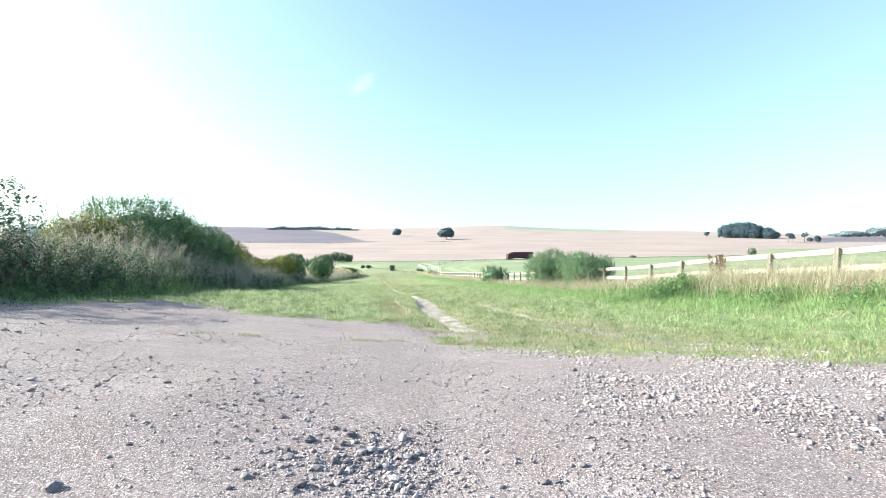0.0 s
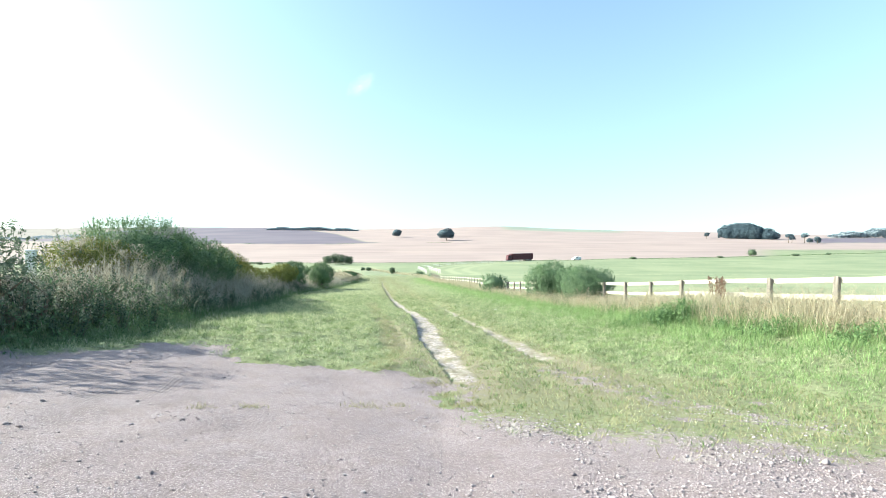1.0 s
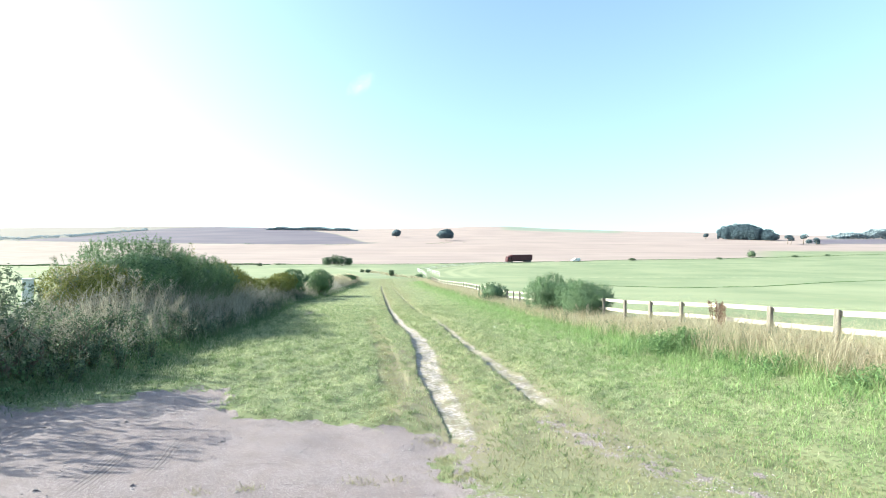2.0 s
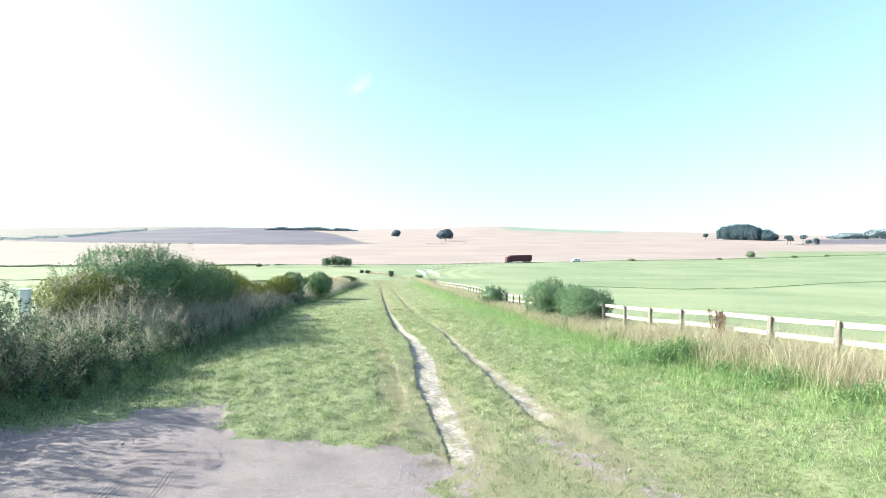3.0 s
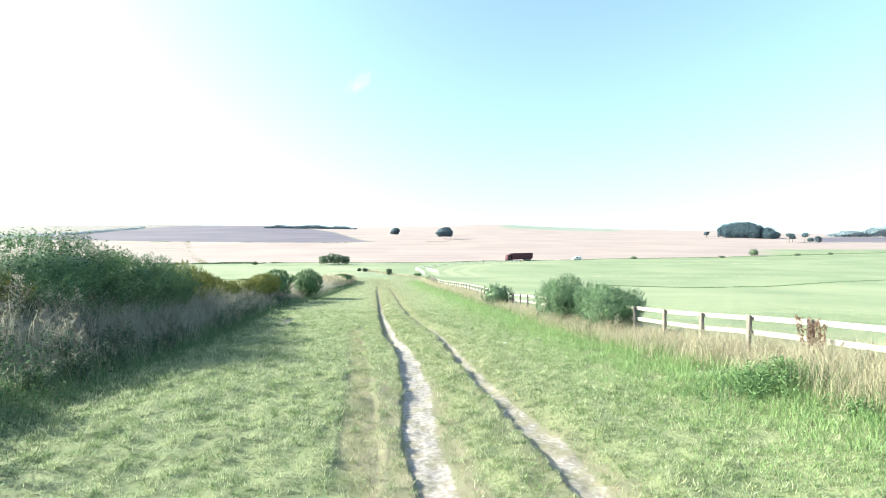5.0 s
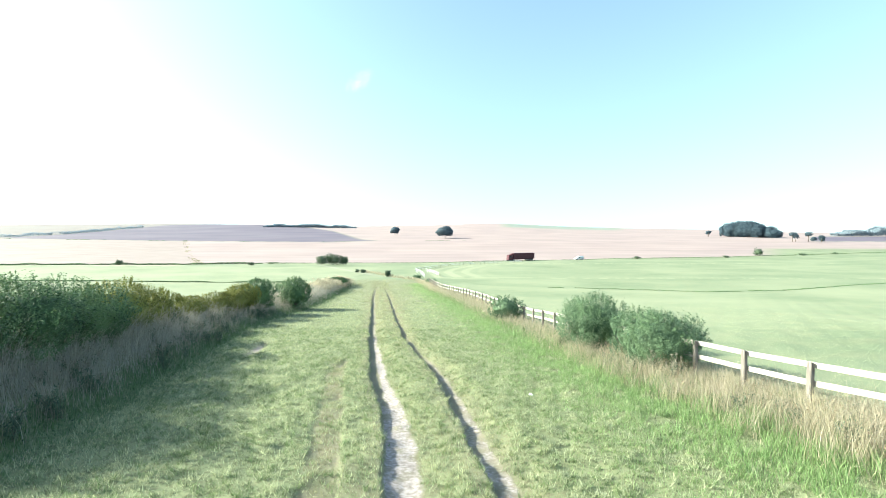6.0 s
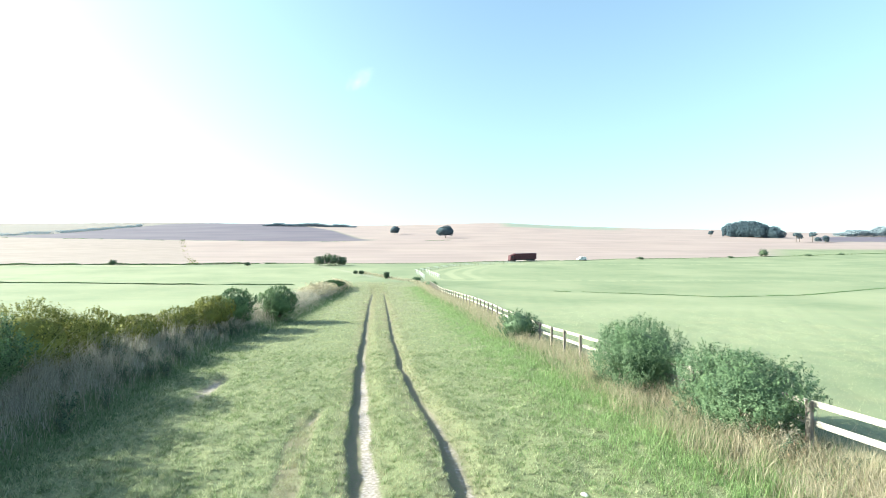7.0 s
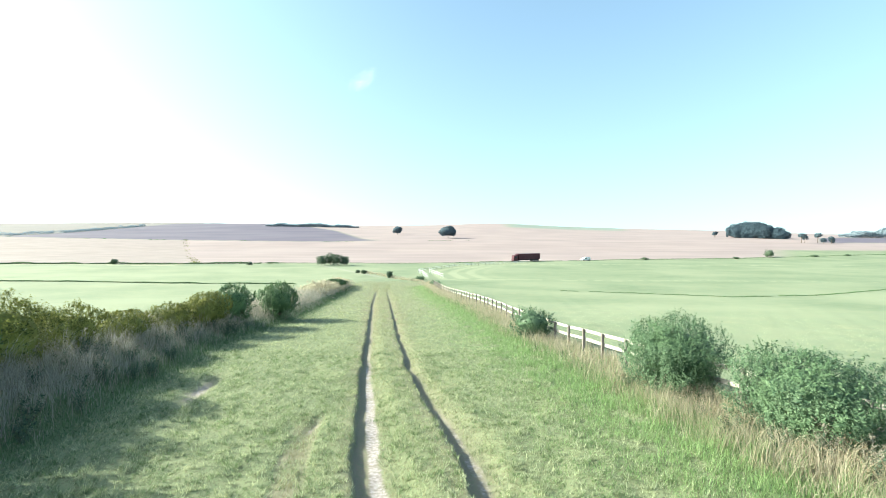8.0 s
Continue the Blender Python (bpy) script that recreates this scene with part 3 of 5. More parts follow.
def stuff(name, soup, material, label, category):
    return tagged(new(name, np_mesh(name, *soup, material)), label, category, kind="stuff")


# ---------------------------------------------------------------- plant materials
LAWN = leaf_material("short_grass", (0.16, 0.20, 0.105), (0.56, 0.60, 0.375), (0.50, 0.52, 0.345), 0.42, 0.6, 0.8, 0.34)
LUSH = leaf_material("lush_grass", (0.12, 0.21, 0.075), (0.38, 0.52, 0.235), (0.35, 0.46, 0.22), 0.48, 0.5, 0.7, 0.45, 7.0)
STRAW = leaf_material("dry_grass", (0.27, 0.235, 0.16), (0.60, 0.53, 0.41), (0.38, 0.37, 0.23), 0.42, 0.6, 1.1)
BANKGRASS = leaf_material("bank_grass", (0.20, 0.195, 0.165), (0.60, 0.55, 0.475), (0.36, 0.355, 0.29), 0.42, 0.6, 0.8)
HEDGE = leaf_material("hedge_leaves", (0.018, 0.042, 0.027), (0.145, 0.23, 0.11), (0.16, 0.255, 0.105), 0.22, 0.5, 0.9)
YELLOW = leaf_material("bramble_leaves", (0.02, 0.036, 0.012), (0.27, 0.275, 0.075), (0.20, 0.215, 0.055), 0.28, 0.7, 1.2)
WILLOW = leaf_material("willow_leaves", (0.028, 0.065, 0.038), (0.18, 0.26, 0.15), (0.165, 0.255, 0.12), 0.28, 0.4, 1.0)
SILVER = leaf_material("silver_leaves", (0.075, 0.105, 0.075), (0.23, 0.27, 0.185), (0.15, 0.19, 0.12), 0.3, 0.65, 1.0)
PLUME = leaf_material("seed_plumes", (0.22, 0.20, 0.155), (0.48, 0.44, 0.36), (0.36, 0.34, 0.27), 0.35, 0.6, 1.0)
NETTLE = leaf_material("nettle_leaves", (0.06, 0.125, 0.055), (0.20, 0.31, 0.13), (0.21, 0.29, 0.13), 0.3, 0.5, 2.0)
DOCK = leaf_material("dock_spikes", (0.11, 0.065, 0.05), (0.20, 0.12, 0.085), (0.16, 0.10, 0.07), 0.15, 0.7, 2.0)
FARLEAF = leaf_material("tree_leaves", (0.055, 0.085, 0.055), (0.13, 0.18, 0.11), (0.10, 0.14, 0.085), 0.2, 0.6, 0.1)
# Distance haze is put into the next three leaf colours as blue and grey.
HAZED_WOOD = leaf_material("hazed_wood_leaves", (0.05, 0.078, 0.098), (0.105, 0.145, 0.17), (0.078, 0.112, 0.135), 0.2, 0.7, 0.05)
HAZED_SKYLINE = leaf_material("hazed_skyline_leaves", (0.20, 0.25, 0.29), (0.30, 0.36, 0.40), (0.25, 0.30, 0.345), 0.3, 0.8, 0.05)
HAZED_BEECH = leaf_material("hazed_beech_leaves", (0.04, 0.066, 0.088), (0.085, 0.125, 0.155), (0.06, 0.092, 0.118), 0.15, 0.8, 0.08)
HERB = leaf_material("weed_leaves", (0.025, 0.05, 0.038), (0.165, 0.225, 0.145), (0.10, 0.155, 0.095), 0.3, 0.55, 1.2)
# Fringe grass: the bank's shade is put into its colour by darker tones.
SHADEGRASS = leaf_material("shade_toned_grass", (0.05, 0.095, 0.05), (0.17, 0.25, 0.105), (0.14, 0.21, 0.095), 0.25, 0.55, 0.8)
TUFT = leaf_material("coarse_tufts", (0.055, 0.10, 0.04), (0.30, 0.39, 0.18), (0.22, 0.30, 0.13), 0.35, 0.55, 1.3, 0.4)
BROWNED = leaf_material("browned_weeds", (0.17, 0.115, 0.08), (0.36, 0.26, 0.19), (0.27, 0.22, 0.13), 0.3, 0.65, 1.5)
BARK = plain_material("bark", (0.13, 0.10, 0.075), (0.21, 0.17, 0.13), 6.0, 0.9, 0.6, 0.02)

# ---------------------------------------------------------------- grass
def scatter(n, y0, y1, fall=20.0, power=1.6, seed=0):
    """Distances along the track, thick near its start and thinner farther on, with a growth factor for the blades' size."""
    r = np.random.default_rng(seed)
    grid = np.linspace(y0, y1, 2000)
    w = np.minimum(1, (fall / np.maximum(grid, 1)) ** power)
    cum = np.cumsum(w) / w.sum()
    y = np.interp(r.random(n), cum, grid)
    return y, np.maximum(1, (y / fall)) ** (power / 2), r


def short_grass():
    y, grow, r = scatter(400000, 2.3, 116, 19, 1.9, 11)
    x0, x1 = hedge_x(y) - 0.3, fence_x(y) - 0.8
    x = x0 + (x1 - x0) * r.random(len(y))
    # tufts of nine blades
    k = 9
    x = np.repeat(x[::k], k)[:len(y)] + r.normal(0, 0.028, len(y)) * grow
    y = np.repeat(y[::k], k)[:len(y)] + r.normal(0, 0.028, len(y)) * grow
    grow = np.maximum(1, y / 20) ** 0.85
    l, rr, b = ruts(x, y)
    bare = np.maximum.reduce([gravelled(x, y), l * 1.05, rr * 1.0, b * 0.75, bare_spots(x, y)])
    worn = np.exp(-((x - np.interp(y, RUT_L_Y, RUT_L_X) - 0.4) / 0.5) ** 2) * 0.4
    worn = np.maximum(worn, 0.62 * scuffed(x, y))
    worn = worn + 0.46 * (1 - smooth01((y - 5) / 3.5)) * smooth01((x - 0.1) / 0.4) * (1 - smooth01((x - 4) / 2.5))
    patch = 0.25 * waves(x, y, 0.8, 3.3)
    keep = r.random(len(x)) > bare + worn + patch * 0.5 * (1 - bare)
    x, y, grow = x[keep], y[keep], grow[keep]
    tuft = 1 + 0.7 * waves(x, y, 0.42, 5.2) + 0.35 * waves(x, y, 0.19, 1.7)
    h = 0.062 * np.interp(y, [4, 13], [0.6, 1.0]) * tuft * r.uniform(0.6, 1.5, len(x)) * grow ** 0.3
    return blades(x, y, np.clip(h, 0.015, 0.17), 0.012 * np.interp(y, [4, 13], [0.5, 1.0]) * grow * r.uniform(0.6, 1.4, len(x)), 0.9, False, 12)


stuff("short_grass", short_grass(), LAWN, "short trodden green grass along the chalk track", "grass")


def lush_grass():
    y, grow, r = scatter(140000, 2.4, 100, 18, 1.5, 21)
    df = 1.2 + np.interp(y, [8, 14], [6.4, 5.2]) * r.random(len(y)) ** 0.8
    x = fence_x(y) - df
    keep = (r.random(len(y)) > smooth01((df - np.interp(y, [8, 14], [4.8, 4.0])) / 2.4) * 0.95) & (r.random(len(y)) > gravelled(x, y)) & (waves(x, y, 1.4, 0.2) > -0.55)
    x, y, grow, df = x[keep], y[keep], grow[keep], df[keep]
    h = (0.06 + 0.18 * (1 - smooth01((df - 2) / 3)) * np.interp(y, [4, 10], [0.55, 1])) * (1 + 0.35 * waves(x, y, 0.9, 4.1)) * r.uniform(0.5, 1.4, len(x))
    return blades(x, y, h, 0.0085 * np.interp(y, [3, 10], [0.6, 1.0]) * grow * r.uniform(0.7, 1.3, len(x)), 0.75, True, 22)


stuff("lush_grass", lush_grass(), LUSH, "bright green uncut grass below the fence", "grass")


def dry_grass():
    y, grow, r = scatter(90000, 0.5, 112, 20, 1.5, 31)
    df = -0.9 + 3.6 * r.random(len(y))
    x = fence_x(y) - df
    reach = np.interp(y, [12, 24, 30], [1.25, 1.45, 0.9])
    keep = (r.random(len(y)) > smooth01((df - reach - 0.6 * waves(x, y, 1.6, 2.0)) / 1.7) * 0.97) & (r.random(len(y)) > 0.3 * smooth01((y - 25) / 3))
    x, y, grow = x[keep], y[keep], grow[keep]
    h = np.interp(y, [13, 19, 28, 36], [0.72, 0.52, 0.46, 0.6]) * r.uniform(0.3, 1.35, len(x)) * (1 + 0.3 * waves(x, y, 2.2, 0.6) + 0.25 * waves(x, y, 0.6, 1.6))
    return blades(x, y, h, 0.0072 * grow * r.uniform(0.6, 1.4, len(x)), 0.8, True, 32)


stuff("dry_grass", dry_grass(), STRAW, "tall straw-coloured seeding grass along the fence", "grass")


def bank_grass():
    y, grow, r = scatter(92000, 6.5, 104, 24, 1.4, 41)
    s = -0.2 + 5.2 * r.random(len(y))
    x = hedge_x(y) - s
    keep = (r.random(len(y)) > 0.85 * (y < 11.5) * (s > 0.5)) & (r.random(len(y)) < 0.07 + smooth01((s - 0.3) / 1.7)) & (waves(x, y, 0.9, 0.7) > -0.5 + r.normal(0, 0.25, len(y)))
    x, y, grow, s = x[keep], y[keep], grow[keep], s[keep]
    h = (0.10 + np.interp(y, [12, 15, 24, 28], [.54, .8, .75, .54]) * smooth01((s - 0.3) / 2.2)) * (1 - 0.3 * smooth01((s - 3.6) / 1.2)) * r.uniform(0.4, 1.45, len(x)) * (1 + 0.4 * waves(x, y, 1.3, 1.6))
    return blades(x, y, h, 0.0078 * grow * r.uniform(0.6, 1.4, len(x)), 0.75, True, 42)


stuff("bank_grass", bank_grass(), BANKGRASS, "tall grey-brown seeding grass on the hedge bank", "grass")


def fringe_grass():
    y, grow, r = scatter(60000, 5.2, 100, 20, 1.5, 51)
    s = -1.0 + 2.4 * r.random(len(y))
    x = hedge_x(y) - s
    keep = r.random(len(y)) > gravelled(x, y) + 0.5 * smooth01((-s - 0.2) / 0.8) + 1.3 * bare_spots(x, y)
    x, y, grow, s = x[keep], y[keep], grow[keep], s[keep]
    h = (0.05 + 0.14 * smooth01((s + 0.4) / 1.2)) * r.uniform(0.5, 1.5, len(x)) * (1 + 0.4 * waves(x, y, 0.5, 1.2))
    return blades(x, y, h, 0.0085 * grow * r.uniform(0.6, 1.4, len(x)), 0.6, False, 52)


stuff("fringe_grass", fringe_grass(), SHADEGRASS, "green grass at the foot of the hedge bank", "grass")


def bank_stalks():
    """Tall bleached grass stalks standing out of the bank."""
    y, grow, r = scatter(5200, 11.5, 60, 18, 1.4, 43)
    s = 0.4 + 3.2 * r.random(len(y)) ** 0.8
    x = hedge_x(y) - s
    h = (0.25 + 0.65 * smooth01(s / 2.2)) * r.uniform(0.6, 1.35, len(y)) * (1 + 0.3 * waves(x, y, 1.7, 0.9))
    return blades(x, y, h, 0.009 * grow * r.uniform(0.7, 1.3, len(y)), 0.4, True, 44)


stuff("bank_stalks", bank_stalks(), PLUME, "bleached seeding grass stalks on the hedge bank", "grass")


def coarse_tufts():
    """Scattered darker, thicker tufts in the short grass."""
    r = np.random.default_rng(63)
    n, k = 21000, 14
    y = 2.7 + 30 * r.random(n) ** 1.5
    x = hedge_x(y) + 0.2 + (fence_x(y) - 1.5 - hedge_x(y)) * r.random(n)
    l, rr, b = ruts(x, y)
    keep = (waves(x, y, 0.8, 2.7) + 0.5 * waves(x, y, 2.3, 0.3) > -0.25 + r.normal(0, 0.3, n)) & (r.random(n) > np.maximum.reduce([gravelled(x, y) * 1.15, l, rr, b * 0.8, 1.2 * bare_spots(x, y), 0.85 * scuffed(x, y)]))
    x, y = x[keep], y[keep]
    tall = r.uniform(0.5, 1.5, len(x)) * np.interp(y, [3, 12], [0.55, 1.0])
    wide = np.repeat(tall, k) * 0.034
    xx, yy = np.repeat(x, k) + r.normal(0, 1, len(wide)) * wide, np.repeat(y, k) + r.normal(0, 1, len(wide)) * wide
    return blades(xx, yy, 0.08 * np.repeat(tall, k) * r.uniform(0.5, 1.3, len(xx)), 0.0075 * np.interp(yy, [4, 12], [0.7, 1.3]) * r.uniform(0.6, 1.3, len(xx)), 0.9, False, 64)


stuff("coarse_tufts", coarse_tufts(), TUFT, "darker green coarse tufts in the short grass", "grass")


def pasture_grass():
    y, grow, r = scatter(60000, 3, 64, 22, 1.3, 61)
    x = fence_x(y) + 0.4 + 26 * r.random(len(y)) ** 1.3
    keep = r.random(len(x)) > smooth01((y - 40) / 24)
    x, y, grow = x[keep], y[keep], grow[keep]
    return blades(x, y, 0.06 * r.uniform(0.5, 1.4, len(x)) * grow ** 0.3, 0.011 * grow, 0.8, False, 62)


stuff("pasture_grass", pasture_grass(), LAWN, "grazed green pasture beyond the fence", "grass")

DRYLAWN = leaf_material("worn_grass", (0.20, 0.19, 0.10), (0.36, 0.33, 0.20), (0.30, 0.30, 0.16), 0.3, 0.6, 0.9)


def worn_grass():
    y, grow, r = scatter(100000, 3.0, 110, 20, 1.6, 65)
    c = np.where(r.random(len(y)) < 0.5, np.interp(y, RUT_L_Y, RUT_L_X), np.interp(y, RUT_R_Y, RUT_R_X))
    x = c + r.normal(0.1, 0.6, len(y))
    third = (r.random(len(y)) < 0.2) & (y < 24)
    x = np.where(third, np.interp(y, BARE_Y, BARE_X) + r.normal(0, 0.16, len(y)), x)
    near = y < 6
    x = np.where(near, 0.3 + 4 * r.random(len(y)), x)
    l, rr, b = ruts(x, y)
    keep = r.random(len(x)) > np.maximum.reduce([gravelled(x, y), l * 0.95, rr * 0.95])
    x, y, grow = x[keep], y[keep], grow[keep]
    return blades(x, y, 0.042 * r.uniform(0.5, 1.5, len(x)) * grow ** 0.3, 0.009 * grow * r.uniform(0.6, 1.4, len(x)), 0.9, False, 66)


stuff("worn_grass", worn_grass(), DRYLAWN, "worn yellowish grass beside the wheel ruts", "grass")


def undergrowth():
    """Dark leafy growth low on the hedge bank."""
    y, grow, r = scatter(54000, 2.5, 98, 22, 1.4, 67)
    sd = 0.1 + 4.8 * r.random(len(y))
    x = hedge_x(y) - sd
    keep = (y < 13) | (sd > 2.4) | (r.random(len(y)) < 0.3)
    x, y, sd, grow = x[keep], y[keep], sd[keep], grow[keep]
    lump = 0.55 + 0.45 * waves(x, y, 1.9, 2.4) - 0.35 * np.exp(-((y - 10) / 1.6) ** 2 - ((sd - 3.4) / 1.2) ** 2)
    h = smooth01(sd / 1.1) * np.clip(lump, 0.15, 1) * np.interp(y, [9, 13, 16], [1.15, 0.6, 0.34])
    p = np.stack([x, y, land(x, y) + h * r.random(len(y)) ** 0.6], -1)
    return leaves(p, r.normal(0, 0.7, p.shape) + [0.2, 0, 0.8], 0.062 * grow * r.uniform(0.5, 1.4, len(y)), 0.42, 68)


stuff("undergrowth", undergrowth(), HEDGE, "dark green leafy undergrowth on the hedge bank", "undergrowth")


def fence_weeds():
    """Green blades among the straw along the fence."""
    y, grow, r = scatter(14000, 0.5, 90, 20, 1.5, 69)
    x = fence_x(y) + 0.7 - 3.2 * r.random(len(y))
    return blades(x, y, 0.38 * r.uniform(0.4, 1.3, len(x)), 0.012 * grow * r.uniform(0.6, 1.4, len(x)), 0.5, True, 70)


stuff("fence_grass", fence_weeds(), TUFT, "grey-green grass mixed with straw along the fence", "grass")

# ---------------------------------------------------------------- bushes and weeds on the left bank
BUSHES = [  # x, y, across, along, top, leaves, leaf size, material, label, seed
    (-10.4, 15.5, 1.75, 2.6, 2.38, 38000, 0.055, HEDGE, "large dark green rounded hawthorn bush on the bank", 3),
    (-10.8, 19.0, 1.7, 2.0, 1.65, 24000, 0.058, HEDGE, "dark green hawthorn bush in the hedge line", 4),
    (-11.3, 21.7, 1.5, 1.7, 1.05, 15000, 0.06, HEDGE, "low dark green bush in the hedge line", 5),
    (-12.0, 24.2, 1.3, 1.8, 0.95, 6000, 0.075, YELLOW, "yellow-green bramble clump in the hedge line", 6),
    (-12.5, 27.0, 1.1, 1.7, 0.30, 5000, 0.075, YELLOW, "yellow-green bramble clump in the hedge line", 7),
    (-12.9, 30.2, 1.0, 1.5, -0.50, 4200, 0.08, YELLOW, "yellow-green bramble clump in the hedge line", 8),
    (-13.1, 33.6, 1.0, 1.5, -0.80, 4000, 0.08, YELLOW, "low yellow-green brambles in the hedge line", 9),
    (-13.0, 36.6, 1.2, 1.5, -0.72, 4600, 0.085, YELLOW, "low yellow-green brambles in the hedge line", 10),
    (-13.2, 39.8, 1.4, 1.6, -0.75, 4500, 0.085, HEDGE, "green bush with pale tips in the hedge line", 11),
    (-12.1, 44.4, 1.5, 1.6, -1.20, 7000, 0.085, HEDGE, "round dark green bush beside the track", 12),
    (-10.1, 12.9, 1.2, 1.4, 1.75, 10000, 0.055, YELLOW, "yellow-green shrub with open shoots on the bank", 13),
    (-9.95, 9.4, 0.8, 1.0, 2.15, 2600, 0.05, SILVER, "thin grey-leaved sapling beside the gravel", 14),
    (-12.0, 10.4, 1.0, 1.0, 1.75, 2600, 0.055, SILVER, "open grey-green shrub on the bank", 15),
    (-9.8, 7.4, 1.0, 1.0, 2.3, 2600, 0.055, SILVER, "thin grey-leaved sapling on the bank", 16),
    (-7.7, 5.2, 0.9, 1.2, 2.8, 3600, 0.055, SILVER, "thin grey-leaved sapling beside the gravel", 18),
    (-8.3, 3.2, 0.9, 1.0, 3.0, 3600, 0.055, SILVER, "thin grey-leaved sapling beside the gravel", 19),
    (-8.2, 7.0, 0.9, 1.0, 2.5, 3000, 0.055, SILVER, "thin grey-leaved sapling beside the gravel", 20),
    (-6.75, 7.0, 0.5, 0.5, 2.1, 420, 0.05, SILVER, "thin grey-leaved sapling beside the gravel", 21),
    (-18.6, 88.0, 2.0, 3.0, -5.9, 3000, 0.16, HEDGE, "green bush at the end of the hedge bank", 17),
]
for bx, by, ra, rb, top, n, size, mat, label, seed in BUSHES:
    open_one = mat is SILVER
    if not open_one and by < 50:
        n, size = int(n * (1.05 if mat is HEDGE else 1.7)), size * (1.1 if mat is HEDGE else 0.88)
    if open_one:
        n, size = int(n * 1.5), size * 1.25
    shrub("bush", bx, by, (ra, rb), top, n, size, mat, BARK, label, "bush", "hedge on the bank", seed,
          int(230 * ra) if not open_one else 40, 0.55, 0.0 if open_one else 0.7, 26, 0.9 if open_one else 0.5)


def weed_mesh(seed, height, plume, heads):
    """Leaves, stems and plumes of one tall, feathery roadside weed."""
    r = np.random.default_rng(seed)
    stems, spots, ways, tops, topw = [], [], [], [], []
    for i in range(8):
        w = r.uniform(0, 6.28)
        reach = r.uniform(0.1, 0.5)
        tip = np.array([math.cos(w) * reach, math.sin(w) * reach, height * r.uniform(0.65, 1.05)])
        stems.append(limb((0.04 * math.cos(w), 0.04 * math.sin(w), 0), tip, 0.005, 0.0015, 0.08, 3, 3, seed + i))
        for f in r.uniform(0.03, 0.75, 46):
            side = r.normal(0, 1, 3) * [1, 1, 0.3]
            side /= np.linalg.norm(side)
            spots.append(tip * f + side * r.uniform(0.01, 0.10))
            ways.append(side + [0, 0, 0.6])
        for f in r.uniform(0.5, 1.02, heads if i % 2 else heads // 3):
            turn = r.uniform(0, 6.28)
            way = np.array([math.cos(turn) * 0.7, math.sin(turn) * 0.7, 0.75]) + 0.5 * tip / height * [1, 1, 0]
            run = np.linspace(0.1, 1, 7)[:, None] * (0.05 + 0.30 * (1.08 - f))
            tops.append(tip * f + way * run + r.normal(0, 0.006, (7, 3)) - [0, 0, 0.25] * run ** 2)
            topw.append(r.normal(0, 1, (7, 3)))
    leaf = leaves(np.array(spots), np.array(ways), 0.084 * r.uniform(0.4, 1.3, len(spots)), 0.32, seed)
    tops, topw = np.concatenate(tops), np.concatenate(topw)
    head = leaves(tops, topw, 0.037 * r.uniform(0.5, 1.4, len(tops)), 0.45, seed + 1)
    return (np_mesh("stems", *joined(*stems), BARK), np_mesh("leaves", *leaf, HERB), np_mesh("flower_heads", *head, plume))


WEEDS = [weed_mesh(100 + i, h, PLUME, k) for i, (h, k) in enumerate(((0.9, 2), (1.05, 7), (0.75, 1), (1.2, 16)))]
wr = random.Random(5)



def weed(x, y, kind, scale):
    thing = tagged(new("weed_plant"), "tall grey-green feathery weed with pale seed heads", "weed", "weeds on the bank")
    thing.matrix_world = Matrix.Translation(at_land(x, y, 0.02)) @ pose(0, 0, 0, wr.uniform(-8, 8), wr.uniform(-8, 8), wr.uniform(0, 360)) @ Matrix.Scale(scale, 4)
    for name, me in zip(("stalk", "foliage", "seed_head"), WEEDS[kind]):
        tagged(part(name, me, None, thing), kind="" if name == "stalk" else "stuff")


for i in range(150):
    y = wr.uniform(3.5, 15.5)
    s = wr.uniform(0.5, 4.3)
    k = wr.uniform(0.75, 1.15) * (0.8 + 0.12 * s)
    if 8.2 < y < 12.2 and s > 2.2:
        k *= 0.45
    weed(float(hedge_x(y)) - s, y, i % 4, k)
for i in range(75):
    y = wr.uniform(15, 40)
    weed(float(hedge_x(y)) - wr.uniform(0.6, 3.4), y, i % 4, wr.uniform(0.6, 0.95))

for i in range(48):
    y = wr.uniform(8, 27)
    weed(float(fence_x(y)) - wr.uniform(0.2, 1.9), y, i % 4, wr.uniform(0.5, 0.8))

# ---------------------------------------------------------------- bushes, nettles and docks along the fence
shrub("bush", 7.0, 22.35, (1.5, 1.6), 0.28, 32000, 0.066, WILLOW, BARK, "rounded grey-green willow bush in front of the fence", "bush", "bushes along the fence", 31, 300, 0.42, 0.66, 22)
shrub("bush", 6.25, 26.2, (1.5, 1.45), 0.17, 29000, 0.066, WILLOW, BARK, "upright grey-green willow bush in front of the fence", "bush", "bushes along the fence", 32, 300, 0.42, 0.66, 22)
shrub("bush", 4.2, 37.2, (1.3, 1.1), -1.3, 8000, 0.085, WILLOW, BARK, "small round green bush beside the fence", "bush", "bushes along the fence", 33, 30, 0.45, 0.66, 9)
shrub("bush", -2.2, 101.5, (1.7, 1.4), -7.3, 1200, 0.2, WILLOW, BARK, "small green bush where the fence ends", "bush", "bushes along the fence", 34, 10, 0.5, 0.66, 9)
shrub("bush", -6.1, 120, (1.6, 1.3), -8.5, 1200, 0.2, WILLOW, BARK, "small dark green bush where the fence ends", "bush", "bushes along the fence", 35, 10, 0.5, 0.66, 9)


